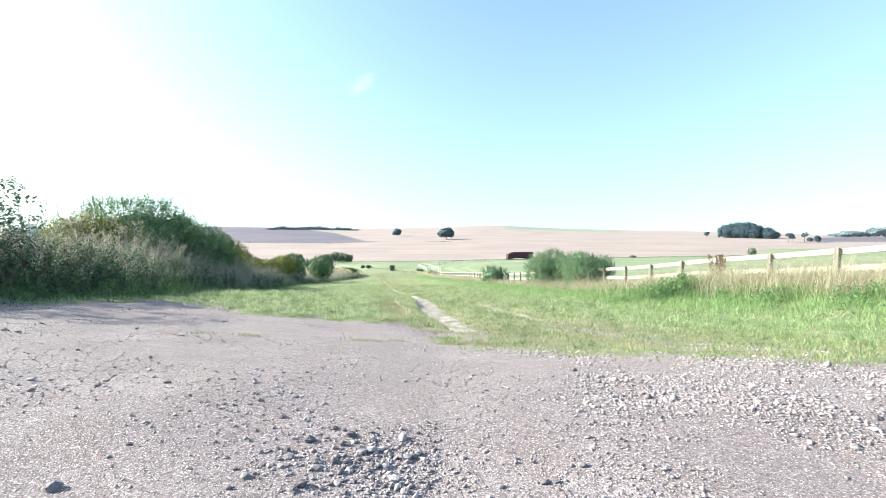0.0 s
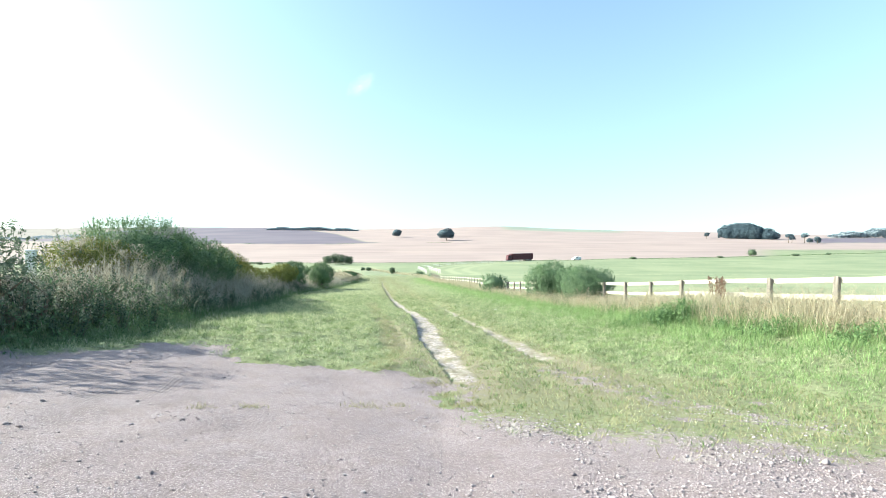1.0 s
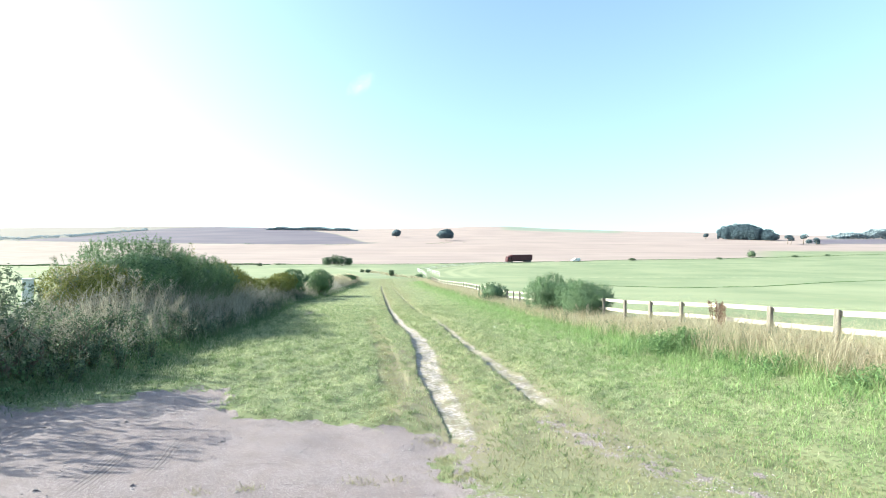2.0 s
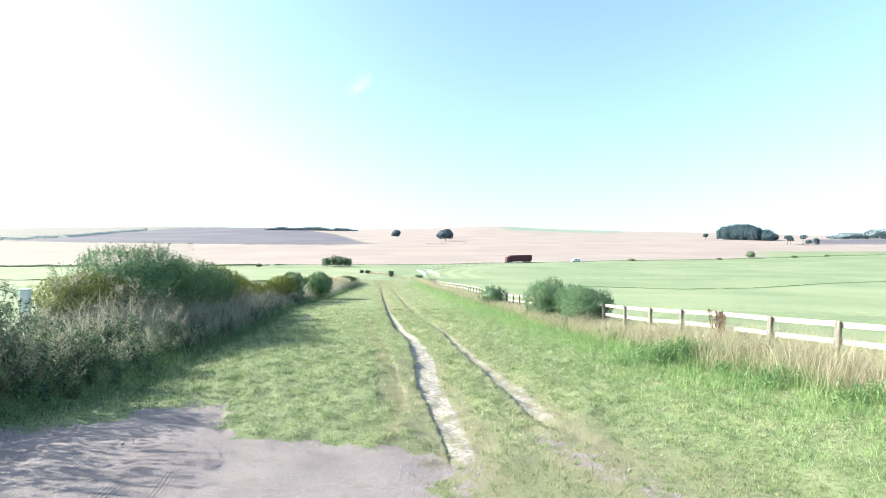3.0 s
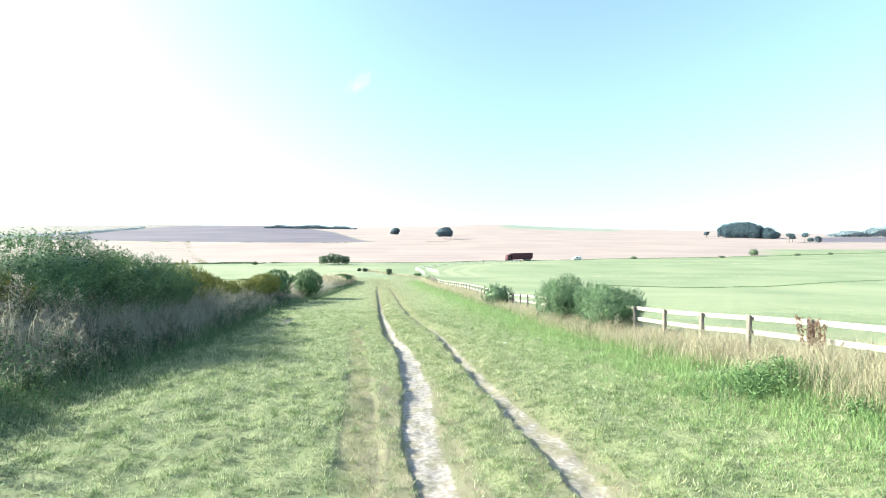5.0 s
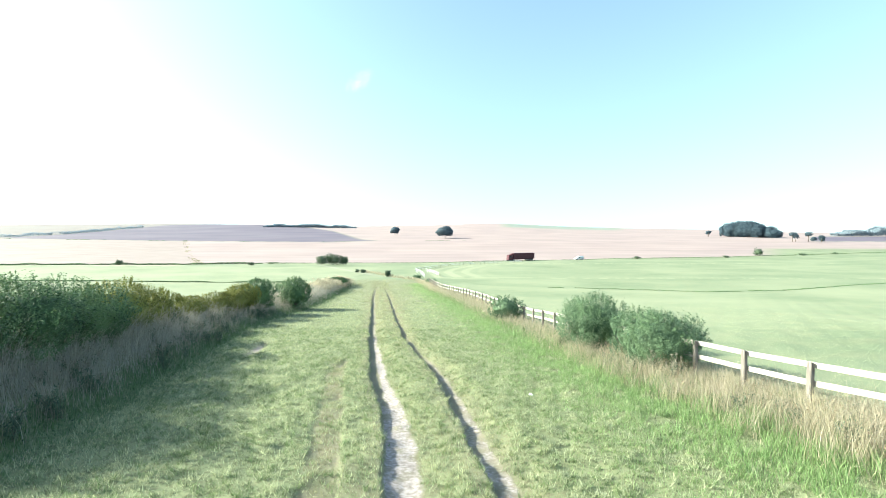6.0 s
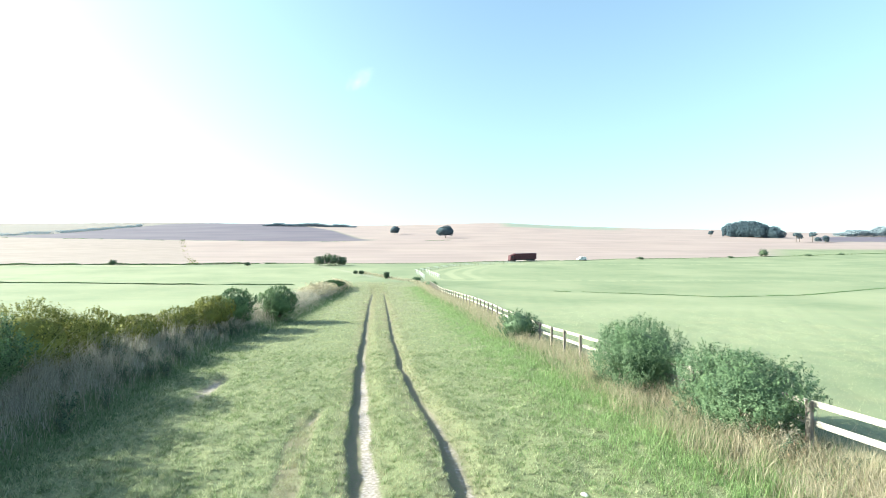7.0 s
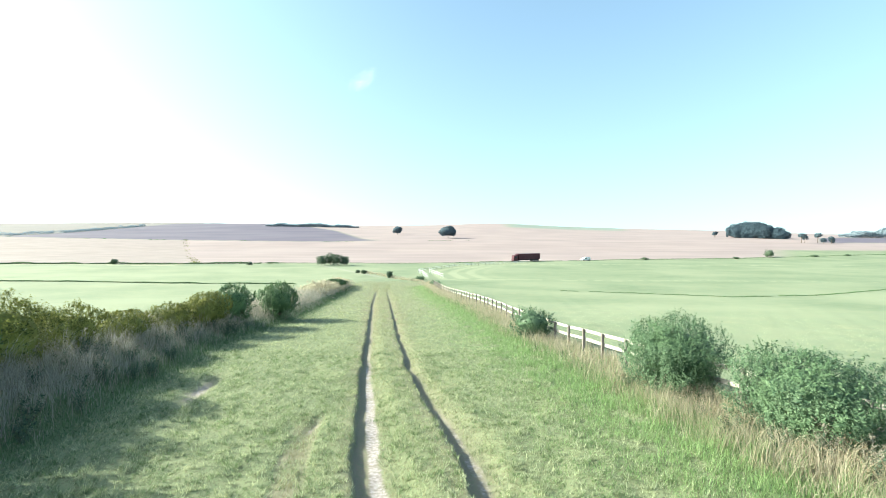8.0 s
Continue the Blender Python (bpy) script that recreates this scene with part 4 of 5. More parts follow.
def nettle_patch(x, y, ra, rb, stems, tall, seed):
    """A loose patch of upright nettles: thin stalks with pairs of toothed leaves, thinning out towards its rim."""
    r = np.random.default_rng(seed)
    thing = tagged(new("nettle_patch"), "fresh green nettle patch in the long grass", "nettles", "nettles below the fence")
    foot = at_land(x, y)
    thing.matrix_world = Matrix.Translation(foot)
    a, d = r.uniform(0, 6.28, stems), np.abs(r.normal(0, 0.55, stems))
    px, py = ra * d * np.cos(a), rb * d * np.sin(a)
    pz = land(x + px, y + py) - foot.z - 0.02
    h = tall * r.uniform(0.55, 1.15, stems) * (1 - 0.35 * np.clip(d, 0, 1.4))
    bend = r.normal(0, 0.13, (stems, 2)) * h[:, None]
    low, high = np.stack([px, py, pz], -1), np.stack([px + bend[:, 0], py + bend[:, 1], pz + h], -1)
    stalk = np.stack([low - [0.004, 0, 0], low + [0.004, 0, 0], high], 1).reshape(-1, 3)
    part("stalk", np_mesh("stalk", stalk, np.arange(3 * stems).reshape(-1, 3), NETTLE), None, thing)["kind"] = "stuff"
    k = 13
    f = np.linspace(0.3, 1.0, k)[None, :, None]
    turn = r.uniform(0, 6.28, (stems, k))
    out = np.stack([np.cos(turn), np.sin(turn), turn * 0 - 0.25], -1)
    p = low[:, None] + (high - low)[:, None] * f + out * 0.035 * (1.25 - 0.6 * f)
    way = out * 0.5 + [-0.1, 0, 0.8]
    part("leaves", np_mesh("leaves", *leaves(p.reshape(-1, 3), way.reshape(-1, 3), 0.052 * r.uniform(0.5, 1.3, stems * k), 0.45, seed), NETTLE), None, thing)["kind"] = "stuff"


for nx, ny, ra, rb, stems, tall, seed in ((6.35, 12.0, 1.75, 0.9, 760, 0.62, 41), (6.7, 12.6, 0.9, 0.8, 170, 0.40, 42), (7.0, 9.3, 1.1, 0.8, 200, 0.40, 43), (6.5, 10.5, 0.9, 0.7, 90, 0.34, 44), (7.3, 7.6, 1.1, 0.8, 150, 0.38, 45), (7.0, 6.1, 1.0, 0.7, 110, 0.34, 46)):
    nettle_patch(nx, ny, ra, rb, stems, tall, seed)


def browned_weeds():
    """Dead, reddish-brown weed tops between the fence and the green grass."""
    y, grow, r = scatter(9000, 4.0, 30, 14, 1.2, 72)
    df = 0.5 + np.abs(r.normal(0, 0.75, len(y)))
    x = fence_x(y) - df
    keep = waves(x, y, 2.1, 1.3) + 0.9 * np.exp(-((y - 10) / 3) ** 2) > 0.2
    x, y, grow = x[keep], y[keep], grow[keep]
    p = np.stack([x, y, land(x, y) + 0.2 + 0.42 * r.random(len(x)) * (1 + 0.3 * waves(x, y, 0.7, 1.0))], -1)
    return leaves(p, r.normal(0, 1, p.shape), 0.034 * grow * r.uniform(0.5, 1.4, len(x)), 0.4, 73)


stuff("browned_weeds", browned_weeds(), BROWNED, "reddish-brown dead weed tops beside the fence", "weed")


def dock(x, y, seed):
    r = np.random.default_rng(seed)
    thing = tagged(new("dock_plant"), "reddish-brown dried dock with upright seed spikes", "weed", "docks by the fence")
    thing.matrix_world = Matrix.Translation(at_land(x, y, 0.02))
    stems, spots = [], []
    for i in range(5):
        tip = np.array([r.normal(0, 0.16), r.normal(0, 0.16), r.uniform(0.95, 1.25)])
        stems.append(limb((0, 0, 0), tip, 0.008, 0.004, 0.03, 4, 3, seed + i))
        f = r.uniform(0.5, 1.0, 130)[:, None]
        spots.append(tip * f + r.normal(0, 0.022, (130, 3)))
    p = np.concatenate(spots)
    part("stalk", np_mesh("stalk", *joined(*stems), DOCK), None, thing)
    part("seed_spike", np_mesh("seed_spike", *leaves(p, r.normal(0, 1, p.shape), 0.04 * r.uniform(0.6, 1.3, len(p)), 0.7, seed), DOCK), None, thing)["kind"] = "stuff"


for dx, dy, seed in ((8.3, 13.7, 61), (8.45, 13.5, 62)):
    dock(dx, dy, seed)

# ---------------------------------------------------------------- fence
WOOD = plain_material("weathered_post", (0.13, 0.115, 0.10), (0.27, 0.245, 0.22), 5.0, 0.85, 0.5, 0.006, (4, 4, 0.5))
RAIL = plain_material("bleached_rail", (0.37, 0.34, 0.29), (0.58, 0.54, 0.48), 5.0, 0.8, 0.4, 0.004, (0.4, 5, 5))


def build_fence():
    fence = tagged(new("fence"), "weathered post-and-rail fence with bleached pale rails", "fence")
    bm = bmesh.new()
    box(bm, -0.05, 0.05, -0.06, 0.06, -0.3, 1.17, 0.012)
    for v in bm.verts:
        if v.co.z > 1.1 and v.co.x > 0:
            v.co.z -= 0.03
    post = bm_mesh("post", bm, WOOD)
    bm = bmesh.new()
    box(bm, -0.02, 0.02, 0.0, 1.78, -0.065, 0.065, 0.008)
    rail = bm_mesh("rail", bm, RAIL)
    r = random.Random(8)
    ys = [10.4 + 1.75 * k for k in range(-7, 52)]
    for k, y in enumerate(ys):
        x = float(fence_x(y))
        ob = part("post", post, None, fence)
        foot = at_land(x, y)
        ob.matrix_world = Matrix.Translation(foot) @ pose(0, 0, 0, r.uniform(-1.6, 1.6), r.uniform(-1.6, 1.6), 8.9 + r.uniform(-3, 3))
        if y == ys[-1]:
            break
        nxt = at_land(float(fence_x(ys[k + 1])), ys[k + 1])
        for h in (1.075, 0.68):
            a, b = foot + Vector((0.078, 0.012, h + r.uniform(-.012, .012))), nxt + Vector((0.078, 0.012, h + r.uniform(-.012, .012)))
            way = (b - a).normalized()
            ob = part("rail", rail, None, fence)
            side = way.cross(Vector((0, 0, 1))).normalized()
            up = side.cross(way)
            m = Matrix((side, way, up)).transposed().to_4x4()
            m.translation = a
            ob.matrix_world = m


build_fence()

# ---------------------------------------------------------------- marker post and litter
PAINT = plain_material("flaking_white_paint", (0.72, 0.72, 0.70), (0.80, 0.80, 0.79), 4.0, 0.6, 0.2, 0.003)


def marker_post():
    thing = tagged(new("marker_post"), "white painted square marker post among weeds on the bank", "post")
    foot = at_land(-10.5, 11.5, 0.05)
    thing.matrix_world = Matrix.Translation(foot) @ pose(0, 0, 0, 0, 2, 20)
    bm = bmesh.new()
    box(bm, -0.095, 0.095, -0.08, 0.08, 0, 1.06, 0.015)
    part("shaft", bm, PAINT, thing)
    bm = bmesh.new()
    box(bm, -0.11, 0.11, -0.095, 0.095, 1.063, 1.11, 0.016)
    part("cap", bm, PAINT, thing)


marker_post()
bm = bmesh.new()
bmesh.ops.create_icosphere(bm, subdivisions=2, radius=0.055)
for v in bm.verts:
    v.co = Vector((v.co.x * 1.2, v.co.y, v.co.z * 0.45)) * (1 + 0.35 * noise.noise(v.co * 18))
litter = tagged(new("crumpled_paper", bm_mesh("crumpled_paper", bm, PAINT)), "crumpled white paper lying in the green grass", "litter")
litter.matrix_world = Matrix.Translation(at_land(2.25, 19.2) + Vector((0, 0, 0.02)))


# ---------------------------------------------------------------- stones on the gravel
STONE = Mat("flint_gravel", 0.8)
_rnd = STONE.node("ShaderNodeNewGeometry").outputs["Random Per Island"]
_c = STONE.mix(STONE.ramp(_rnd, 0.15, 0.95), (0.14, 0.115, 0.13), (0.45, 0.395, 0.415))
STONE.colour(STONE.mix(STONE.math('MULTIPLY', STONE.ramp(STONE.noise(60, 3), 0.4, 0.7), 0.4), _c, (0.44, 0.395, 0.405)))
STONE.bump(STONE.noise(140, 2), 0.4, 0.003)
PEBBLE_V = np.array([(1, 0, 0), (-1, 0, 0), (0, 1, 0), (0, -1, 0), (0, 0, 1), (0, 0, -1)], float)
PEBBLE_F = np.array([(0, 2, 4), (2, 1, 4), (1, 3, 4), (3, 0, 4), (2, 0, 5), (1, 2, 5), (3, 1, 5), (0, 3, 5)])


def coarse(x, y):
    """How thickly loose stone lies: most on the near and the far side of the pull-in."""
    v = 0.30 + 0.8 * np.exp(-((x + 0.2) / 0.32) ** 2 - ((y - 1.35) / 0.22) ** 2) + 0.8 * smooth01((x + 0.1 + 0.1 * (y - 4.5) * (y < 4.5)) / 1.0) + 0.2 * np.exp(-((x + 0.1) / 1.0) ** 2 - ((y - 2.0) / 0.8) ** 2)
    return np.clip(v * (0.75 + 0.6 * waves(x, y, 1.3, 0.8)), 0.05, 1.3)


def gravel_stones(n=150000, seed=71):
    r = np.random.default_rng(seed)
    y = 0.9 + 6.6 * r.random(n) ** 1.25
    x = (r.random(n) * 2 - 1) * (1.2 + 1.08 * y)
    keep = (r.random(n) < coarse(x, y)) & (r.random(n) < gravelled(x, y) * 1.1) & (x > hedge_x(y) + 0.2)
    x, y = x[keep], y[keep]
    m = len(x)
    size = 0.0032 * (1 + 0.10 * y) * np.exp(r.normal(0, 0.45, m)) * (0.65 + 0.55 * coarse(x, y))
    v = PEBBLE_V[None] * r.uniform(0.55, 1.35, (m, 6, 1)) * size[:, None, None] * np.stack([r.uniform(0.8, 1.5, m), r.uniform(0.7, 1.2, m), r.uniform(0.35, 0.75, m)], -1)[:, None]
    v = v + r.normal(0, 0.22, v.shape) * size[:, None, None]
    a = r.uniform(0, 6.28, m)
    c, s_ = np.cos(a)[:, None], np.sin(a)[:, None]
    v = np.stack([v[..., 0] * c - v[..., 1] * s_, v[..., 0] * s_ + v[..., 1] * c, v[..., 2]], -1)
    v = v + np.stack([x, y, land(x, y) + size * 0.35], -1)[:, None]
    f = PEBBLE_F[None] + 6 * np.arange(m)[:, None, None]
    return v.reshape(-1, 3), f.reshape(-1, 3)


stuff("gravel", gravel_stones(), STONE.m, "loose grey and white flint gravel on the pull-in", "gravel")

for tx, ty, tr, tn in ((-1.8, 4.17, 0.07, 60), (-2.16, 4.0, 0.06, 45), (-0.8, 4.48, 0.10, 90), (-0.45, 4.6, 0.08, 50), (0.22, 4.78, 0.16, 260), (0.05, 5.2, 0.1, 120), (-0.1, 5.75, 0.12, 150)):
    q = np.random.default_rng(int(1000 + 100 * ty)).normal(0, tr, (tn, 2))
    v, f = blades(tx + q[:, 0], ty + q[:, 1] * 0.7, np.full(tn, 0.045), np.full(tn, 0.009), 0.9, False, 5)
    tagged(new("grass_tuft", np_mesh("grass_tuft", v, f, DRYLAWN)), "small yellowish grass tuft growing through gravel", "grass tuft", "tufts on the gravel", "stuff")

# ---------------------------------------------------------------- the far side of the valley
def hedge_line(name, line, height, width, n, size, leaf, label, seed=0, gaps=0.3):
    """A low hedge or rough grass strip along a line on the land: many small clumps."""
    r = np.random.default_rng(seed)
    line = np.array(line, float)
    d = np.concatenate([[0], np.cumsum(np.hypot(*np.diff(line, axis=0).T))])
    t = r.random(n) * d[-1]
    t = t[(waves(t, t * 0, d[-1] / 9, seed) * 0.5 + waves(t, t * 0, d[-1] / 31, seed + 1) * 0.5 > gaps * 2 - 1.2)]
    x, y = np.interp(t, d, line[:, 0]) + r.normal(0, width / 2, len(t)), np.interp(t, d, line[:, 1]) + r.normal(0, width / 2, len(t))
    h = height * (0.75 + 0.45 * waves(t, t * 0, d[-1] / 13, seed + 2))
    p = np.stack([x, y, land(x, y) + np.abs(h) * r.random(len(t)) ** 0.7], -1)
    return stuff(name, leaves(p, r.normal(0, 1, p.shape) + [0, 0, 0.5], size * r.uniform(0.6, 1.4, len(t)), 0.8, seed), leaf, label, "hedge")


hedge_line("field_hedge", [(-260, 186), (-174, 189), (-106, 197), (-72, 208)], 0.7, 0.8, 9000, 0.4, HEDGE, "low dark hedge between pasture and stubble", 81)
hedge_line("ditch_grass", [(-130, 108), (-94, 107), (-60, 104.5), (-30, 103)], 0.3, 0.12, 9000, 0.16, HEDGE, "dark grass line across the pasture", 82, 0.05)
hedge_line("ditch_grass", [(20, 91.5), (25, 90), (44, 82), (60, 86), (81, 97), (110, 110)], 0.11, 0.35, 6000, 0.13, HEDGE, "dark rough grass along a ditch in the pasture", 83, 0.35)
hedge_line("road_verge", [(-72, 209), (3, 220), (32, 241), (99, 266), (171, 279), (300, 322), (420, 365)], 0.4, 0.8, 7000, 0.35, HEDGE, "dark rough verge along the valley road", 84, 0.2)
hedge_line("field_hedge", [(-880, 557), (-505, 489), (-245, 431), (-105, 419), (10, 452), (90, 455)], 0.7, 1.2, 1800, 0.9, HEDGE, "thin dark hedge below the ploughed hill", 85, 0.75)
hedge_line("field_hedge", [(-700, 505), (-478, 505), (-486, 585), (-540, 757), (-564, 864)], 4.2, 5.0, 5200, 1.5, HAZED_SKYLINE, "dark hedgerow climbing the ploughed hill", 86, 0.35)
hedge_line("field_hedge", [(-103, 200), (-190, 345), (-243, 437)], 1.1, 2.4, 420, 0.5, YELLOW, "rough strip between two stubble fields", 87, 0.55)
hedge_line("track_verge", [(-25, 150), (-14, 130), (-6, 114)], 0.7, 1.2, 900, 0.3, STRAW, "straw-coloured rough grass beside the far track", 88, 0.3)
hedge_line("bank_end_grass", [(-16.5, 66), (-17.8, 80), (-18.5, 92), (-19.5, 100)], 1.3, 1.6, 5000, 0.22, STRAW, "straw-coloured long grass at the end of the bank", 89, 0.0)

tree("tree", (4.1, 500), 13.5, (10.3, 9.5, 6.0), 5200, 0.85, HAZED_WOOD, BARK, "broad dark round field tree in stubble", "", 91, 0.25, 14, 0.85)
tree("tree", (-59.5, 586), 11.5, (6.6, 6.5, 5.2), 3200, 0.8, HAZED_WOOD, BARK, "dark round field tree leaning over the stubble", "", 92, 0.25, 10, 0.85)
cr = random.Random(9)
for i in range(18):
    f = (i % 9) / 8
    hx, hy = 351 + 31 * f + cr.uniform(-2, 2), 556 - 31 * f + cr.uniform(-4, 4) + 12 * (i // 9)
    hh = 20.5 * math.sin(math.pi * (0.16 + 0.70 * f ** 0.9)) ** 0.6 * cr.uniform(0.97, 1.03) * (1.06 - 0.26 * f)
    tree("tree", (hx, hy), hh, (8.0, 8.0, hh * 0.53), 2400, 1.25, HAZED_BEECH, BARK, "tall dark beech tree in a hilltop clump", "hilltop clump", 200 + i, 0.2, 30, 0.6)
for i, (hx, hy, hh, rr) in enumerate(((335, 438, 10, 3.2), (342, 443, 8, 3.0), (352, 440, 10, 3.0), (358, 432, 7, 2.6), (349, 430, 6, 2.4), (362, 436, 5, 2.2))):
    tree("tree", (hx, hy), hh, (rr * 1.25, rr * 1.25, 2.6), 420, 0.95, HAZED_WOOD, BARK, "flat-topped pine with a bare trunk on the hill", "pines on the hill", 230 + i, 0.5, 5, 0.35)
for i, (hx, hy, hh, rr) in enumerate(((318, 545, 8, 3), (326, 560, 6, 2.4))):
    tree("tree", (hx, hy), hh, (rr * 1.2, rr * 1.2, 2.0), 380, 0.9, HAZED_WOOD, BARK, "small wind-bent tree beside the hilltop clump", "", 240 + i, 0.4, 6, 0.6)
for i, (hx, hy, hh, rr) in enumerate(((-49.5, 194, 4.6, 2.6), (-46.5, 196, 5.2, 3.0), (-43.5, 195, 5.0, 2.8), (-40.8, 196, 4.2, 2.0))):
    tree("tree", (hx, hy), hh, (rr, rr, hh * 0.52), 1000, 0.38, FARLEAF, BARK, "small bushy green tree by the road", "trees by the road", 250 + i, 0.1, 14, 0.5)
for i, (hx, hy, hh, rr) in enumerate(((198, 289, 5.2, 3.4), (112, 266, 1.6, 2.2), (170, 277, 1.4, 1.8), (232, 297, 1.6, 2.6), (262, 307, 1.5, 1.8), (-14.4, 128.5, 1.9, 1.0), (-23.6, 144, 1.2, 0.9), (-26, 147, 1.0, 0.8), (-78, 193, 1.5, 1.4), (-132, 193, 2.4, 1.5))):
    fx = float(land(hx, hy))
    shrub("bush", hx, hy, (rr, rr), fx + hh, 2000, 0.18 + 0.04 * rr, FARLEAF, BARK, "dark green bush standing alone at a field edge", "bush", "field-edge bushes", 260 + i, 0, 0.7, 0.6, 8)


def wood(name, line, height, depth, n, size, label, seed):
    """A far wood: many leaf clumps in a long, uneven mass."""
    r = np.random.default_rng(seed)
    t = r.random(n)
    x = line[0][0] + (line[1][0] - line[0][0]) * t
    y = line[0][1] + (line[1][1] - line[0][1]) * t + r.uniform(-depth, depth, n)
    h = height * (0.7 + 0.25 * waves(t * 100, y * 0, 23, seed) + 0.15 * waves(t * 100, y * 0, 7, seed)) * np.clip(0.35 + 3 * np.minimum(t, 1 - t), 0, 1)
    p = np.stack([x, y, land(x, y) + h * r.random(n) ** 0.5], -1)
    return stuff(name, leaves(p, r.normal(0, 1, p.shape) + [0, 0, 0.5], size * r.uniform(0.6, 1.3, n), 0.8, seed), HAZED_SKYLINE, label, "wood")


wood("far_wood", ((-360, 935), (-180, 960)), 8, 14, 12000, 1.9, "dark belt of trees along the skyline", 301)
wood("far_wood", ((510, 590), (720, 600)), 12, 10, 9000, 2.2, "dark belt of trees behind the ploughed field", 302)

# one faint wisp of cloud, far off
def cloud_material():
    m = Mat("cloud_wisp", 1.0)
    m.colour((0.9, 0.9, 0.9))
    co = m.node("ShaderNodeTexCoord").outputs["Object"]
    shape = m.node("ShaderNodeMapping", Vector=co)
    shape.inputs["Scale"].default_value = (1 / 210, 0, 1 / 70)
    ball = m.node("ShaderNodeTexGradient", Vector=shape.outputs[0])
    ball.gradient_type = 'SPHERICAL'
    torn = m.ramp(m.noise(0.014, 5, co), 0.3, 0.65)
    thick = m.math('MULTIPLY', m.math('MULTIPLY', m.ramp(ball.outputs["Fac"], 0.0, 1.0), torn), 0.12)
    veil = m.node("ShaderNodeMixShader", Fac=thick)
    m.t.links.new(m.node("ShaderNodeBsdfTransparent").outputs[0], veil.inputs[1])
    m.t.links.new(m.p.outputs[0], veil.inputs[2])
    m.t.links.new(veil.outputs[0], m.t.nodes["Material Output"].inputs["Surface"])
    return m.m


_gx, _gz = np.meshgrid(np.linspace(-220, 220, 31), np.linspace(-80, 80, 15))
_cell = (np.arange(14)[:, None] * 31 + np.arange(30)[None]).ravel()
_sheet = np.stack([_gx, 5 * waves(_gx, _gz, 200, 0.3), _gz], -1).reshape(-1, 3)
cloud = stuff("cloud", (_sheet, np.stack([_cell, _cell + 1, _cell + 32, _cell + 31], -1)), cloud_material(), "single faint white wisp of cloud", "cloud")
cloud.matrix_world = Matrix.Translation((-556, 3100, 994)) @ pose(0, 0, 0, 0, 0, -50)

# white rail of the gallops
WHITE = plain_material("white_rail", (0.74, 0.74, 0.72), (0.80, 0.80, 0.78), 6.0, 0.5, 0.1, 0.002)


def gallop_rail(points, label, height=1.25, gap=3.0, posts=None):
    thing = tagged(new("running_rail"), label, "rail")
    pts = np.array(points, float)
    d = np.concatenate([[0], np.cumsum(np.hypot(*np.diff(pts, axis=0).T))])
    ts = np.linspace(0, d[-1], max(2, int(d[-1] / gap)))
    x, y = np.interp(ts, d, pts[:, 0]), np.interp(ts, d, pts[:, 1])
    z = land(x, y)
    bm = bmesh.new()
    box(bm, -0.05, 0.05, -0.05, 0.05, -0.1, height, 0.01)
    post_mesh = bm_mesh("post", bm, posts or WHITE)
    rails = []
    for i in range(len(ts)):
        part("post", post_mesh, None, thing).matrix_world = Matrix.Translation((x[i], y[i], z[i]))
        if i:
            for h in (height - 0.06, height * 0.55):
                rails.append(limb((x[i - 1], y[i - 1], z[i - 1] + h), (x[i], y[i], z[i] + h), 0.045, 0.045, 0, 5, 1))
    part("rail", np_mesh("rail", *joined(*rails), WHITE), None, thing)


gallop_rail([(-4.5, 127), (-6.0, 138), (-8.3, 150.5)], "white running rail beside the gap in the gallop", 1.25, 2.5)
gallop_rail([(-0.7, 128.5), (-2.6, 139), (-4.9, 150.5)], "white running rail across the mouth of the gallop", 1.25, 2.5)
gallop_rail([(-8.3, 152), (-4.5, 163), (-0.5, 174), (5, 188), (18, 205), (38, 220)], "long curved running rail on dark posts along the gallop", 1.15, 2.5, WOOD)


# ---------------------------------------------------------------- lorry and van on the road
RED = plain_material("maroon_trailer", (0.062, 0.018, 0.026), (0.09, 0.028, 0.036), 1.2, 0.5, 0.05, 0.002)
BLACK = plain_material("black_rubber", (0.02, 0.02, 0.02), (0.04, 0.04, 0.04), 6.0, 0.8, 0.2, 0.004)
GLASS = plain_material("dark_glass", (0.03, 0.04, 0.05), (0.05, 0.06, 0.07), 1.0, 0.1, 0.0, 0.001)
STEEL = plain_material("grey_steel", (0.3, 0.3, 0.31), (0.42, 0.42, 0.43), 5.0, 0.4, 0.1, 0.002, None, 0.6)
VANPAINT = plain_material("pale_van_paint", (0.62, 0.64, 0.66), (0.70, 0.72, 0.74), 1.0, 0.35, 0.0, 0.001)


def wheel(thing, x, y, rad, width=0.3):
    bm = bmesh.new()
    bmesh.ops.create_cone(bm, cap_ends=True, segments=20, radius1=rad, radius2=rad, depth=width, matrix=Matrix.Translation((x, y, rad)) @ pose(0, 0, 0, 90, 0, 0))
    w = part("wheel", bm, BLACK, thing)
    bm = bmesh.new()
    bmesh.ops.create_cone(bm, cap_ends=True, segments=14, radius1=rad * 0.55, radius2=rad * 0.5, depth=width + 0.03, matrix=Matrix.Translation((x, y, rad)) @ pose(0, 0, 0, 90, 0, 0))
    part("rim", bm, STEEL, w)


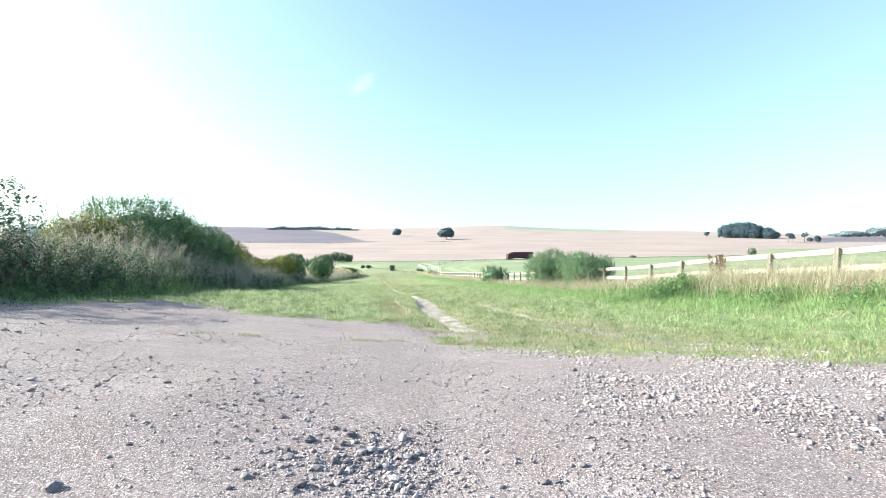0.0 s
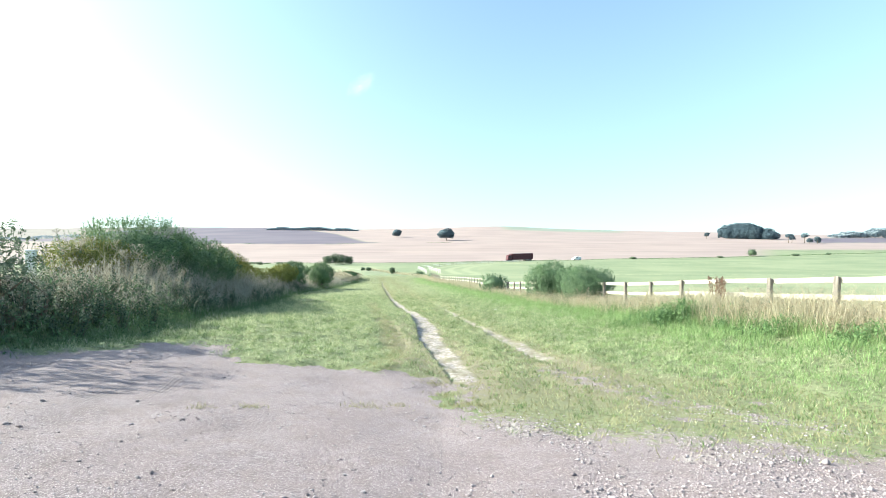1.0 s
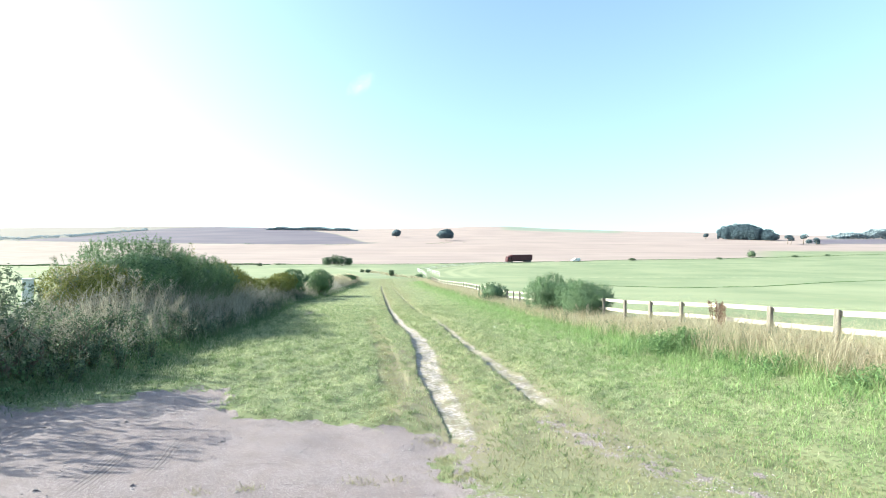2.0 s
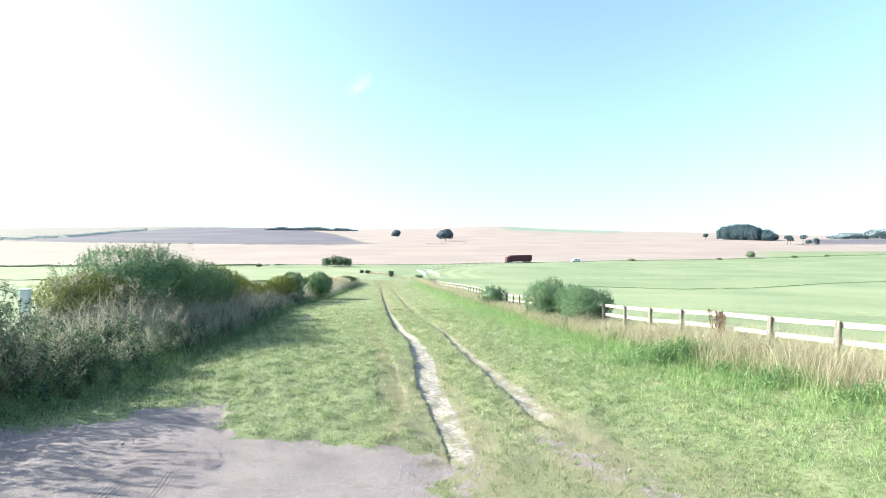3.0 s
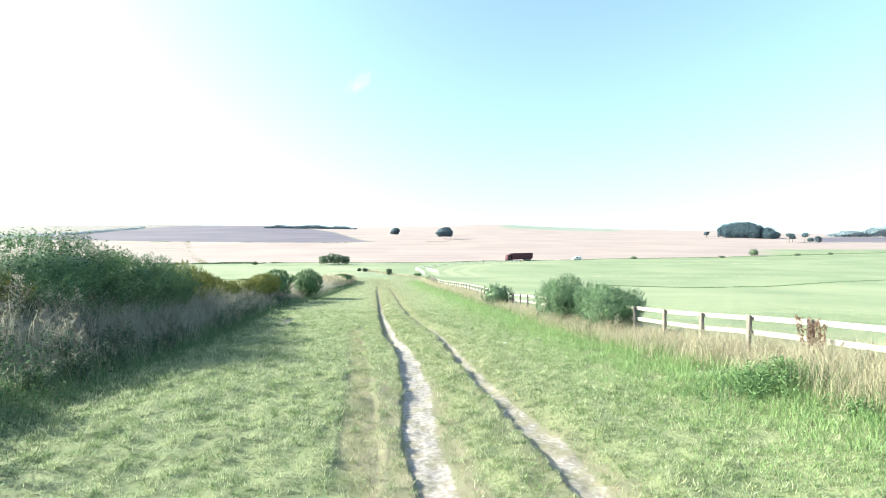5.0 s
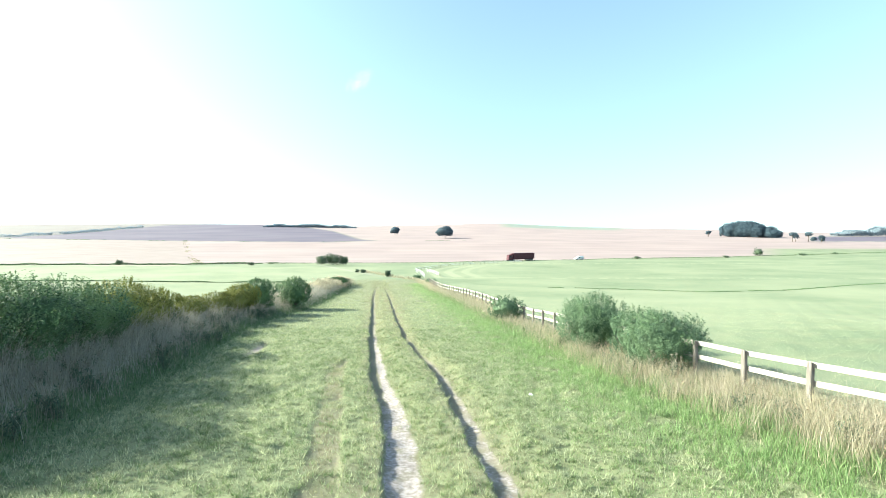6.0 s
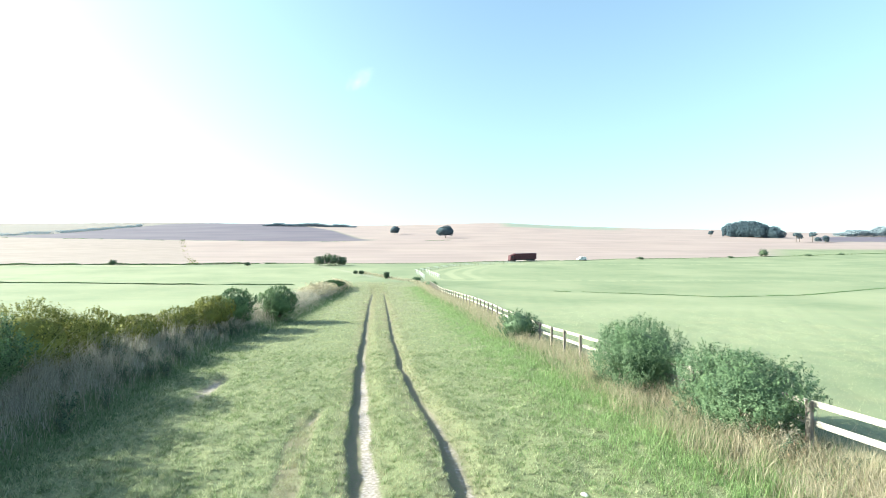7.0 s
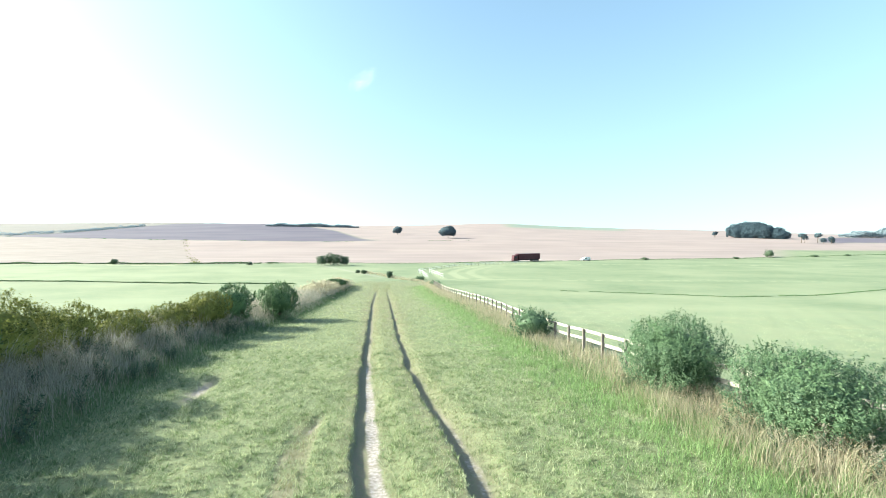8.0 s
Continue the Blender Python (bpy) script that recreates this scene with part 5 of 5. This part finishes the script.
def lorry(x, y, heading):
    thing = tagged(new("lorry"), "articulated lorry with a dark maroon box trailer on the road", "lorry")
    thing.matrix_world = Matrix.Translation(at_land(x, y) + Vector((0, 0, 0.05))) @ pose(0, 0, 0, 0, 0, heading)
    bm = bmesh.new()
    box(bm, -5.0, 7.6, -1.25, 1.25, 1.15, 4.1, 0.06)
    part("trailer", bm, RED, thing)
    bm = bmesh.new()
    box(bm, -7.6, 7.4, -0.5, 0.5, 0.75, 1.14, 0.03)
    part("chassis", bm, BLACK, thing)
    bm = bmesh.new()
    box(bm, -8.0, -5.6, -1.22, 1.22, 0.6, 3.3, 0.12)
    for v in bm.verts:
        if v.co.x < -7.5 and v.co.z > 2:
            v.co.x += 0.3
    cab = part("cab", bm, RED, thing)
    bm = bmesh.new()
    box(bm, -7.2, -6.2, -1.235, 1.235, 1.95, 2.75, 0.03)
    part("side_window", bm, GLASS, cab)
    bm = bmesh.new()
    box(bm, -6.2, -5.3, -1.0, 1.0, 3.1, 3.75, 0.1)
    part("wind_deflector", bm, RED, cab)
    for wx in (-7.2, -5.1, 3.6, 4.9, 6.2):
        for wy in (-1.05, 1.05):
            wheel(thing, wx, wy, 0.52)


lorry(41.5, 243.5, 22)


def van(x, y, heading):
    thing = tagged(new("van"), "pale silver-white van driving along the valley road", "van")
    thing.matrix_world = Matrix.Translation(at_land(x, y) + Vector((0, 0, 0.05))) @ pose(0, 0, 0, 0, 0, heading)
    bm = bmesh.new()
    box(bm, -2.6, 2.7, -0.95, 0.95, 0.35, 1.1, 0.12)
    box(bm, -1.6, 2.65, -0.9, 0.9, 1.05, 2.0, 0.15)
    for v in bm.verts:
        if v.co.z > 1.5 and v.co.x < -1:
            v.co.x += 0.7
    body = part("body", bm, VANPAINT, thing)
    bm = bmesh.new()
    box(bm, -0.95, 0.3, -0.915, 0.915, 1.25, 1.8, 0.05)
    part("side_window", bm, GLASS, body)
    for wx in (-1.7, 1.7):
        for wy in (-0.85, 0.85):
            wheel(thing, wx, wy, 0.34, 0.22)


van(76, 257, 20)

# ---------------------------------------------------------------- single larger stones, pieces of the ground
def stone_mesh(seed):
    bm = bmesh.new()
    bmesh.ops.create_icosphere(bm, subdivisions=1, radius=1)
    r = random.Random(seed)
    for v in bm.verts:
        v.co = Vector((v.co.x * 1.25, v.co.y * 0.95, v.co.z * 0.65)) * r.uniform(0.72, 1.15)
    return bm_mesh("stone", bm, STONE_BIG)


STONE_BIG = Mat("larger_flint", 0.75)
_r2 = STONE_BIG.node("ShaderNodeObjectInfo").outputs["Random"]
_c2 = STONE_BIG.mix(STONE_BIG.ramp(_r2, 0.3, 0.9), (0.13, 0.11, 0.125), (0.36, 0.325, 0.345))
STONE_BIG.colour(STONE_BIG.mix(STONE_BIG.math('MULTIPLY', STONE_BIG.ramp(STONE_BIG.noise(2.2, 4), 0.45, 0.65), 0.4), _c2, (0.42, 0.385, 0.395)))
STONE_BIG.bump(STONE_BIG.noise(6, 3), 0.5, 0.05)
STONE_BIG = STONE_BIG.m
STONES = [stone_mesh(400 + i) for i in range(6)]
sr = random.Random(12)
placed = 0
while placed < 300:
    heap = placed < 110
    y = 1.38 + sr.gauss(0, 0.13) if heap else 1.1 + 4.4 * sr.random() ** 1.3
    x = -0.27 + 0.3 * (y - 1.3) + sr.gauss(0, 0.17) if heap else sr.uniform(-1, 1) * (1.0 + y)
    if float(gravelled(np.array(x), np.array(y))) < 0.95 or (not heap and sr.random() > float(coarse(np.array(x), np.array(y)))):
        continue
    size = min(0.02, (0.0078 if heap else 0.0062) * (1 + 0.12 * y) * math.exp(sr.gauss(0, 0.35)))
    ob = part("stone", STONES[placed % 6], None, ground)
    ob.matrix_world = Matrix.Translation(at_land(x, y) + Vector((0, 0, size * 0.3))) @ pose(0, 0, 0, sr.uniform(-20, 20), sr.uniform(-20, 20), sr.uniform(0, 360)) @ Matrix.Scale(size, 4)
    placed += 1
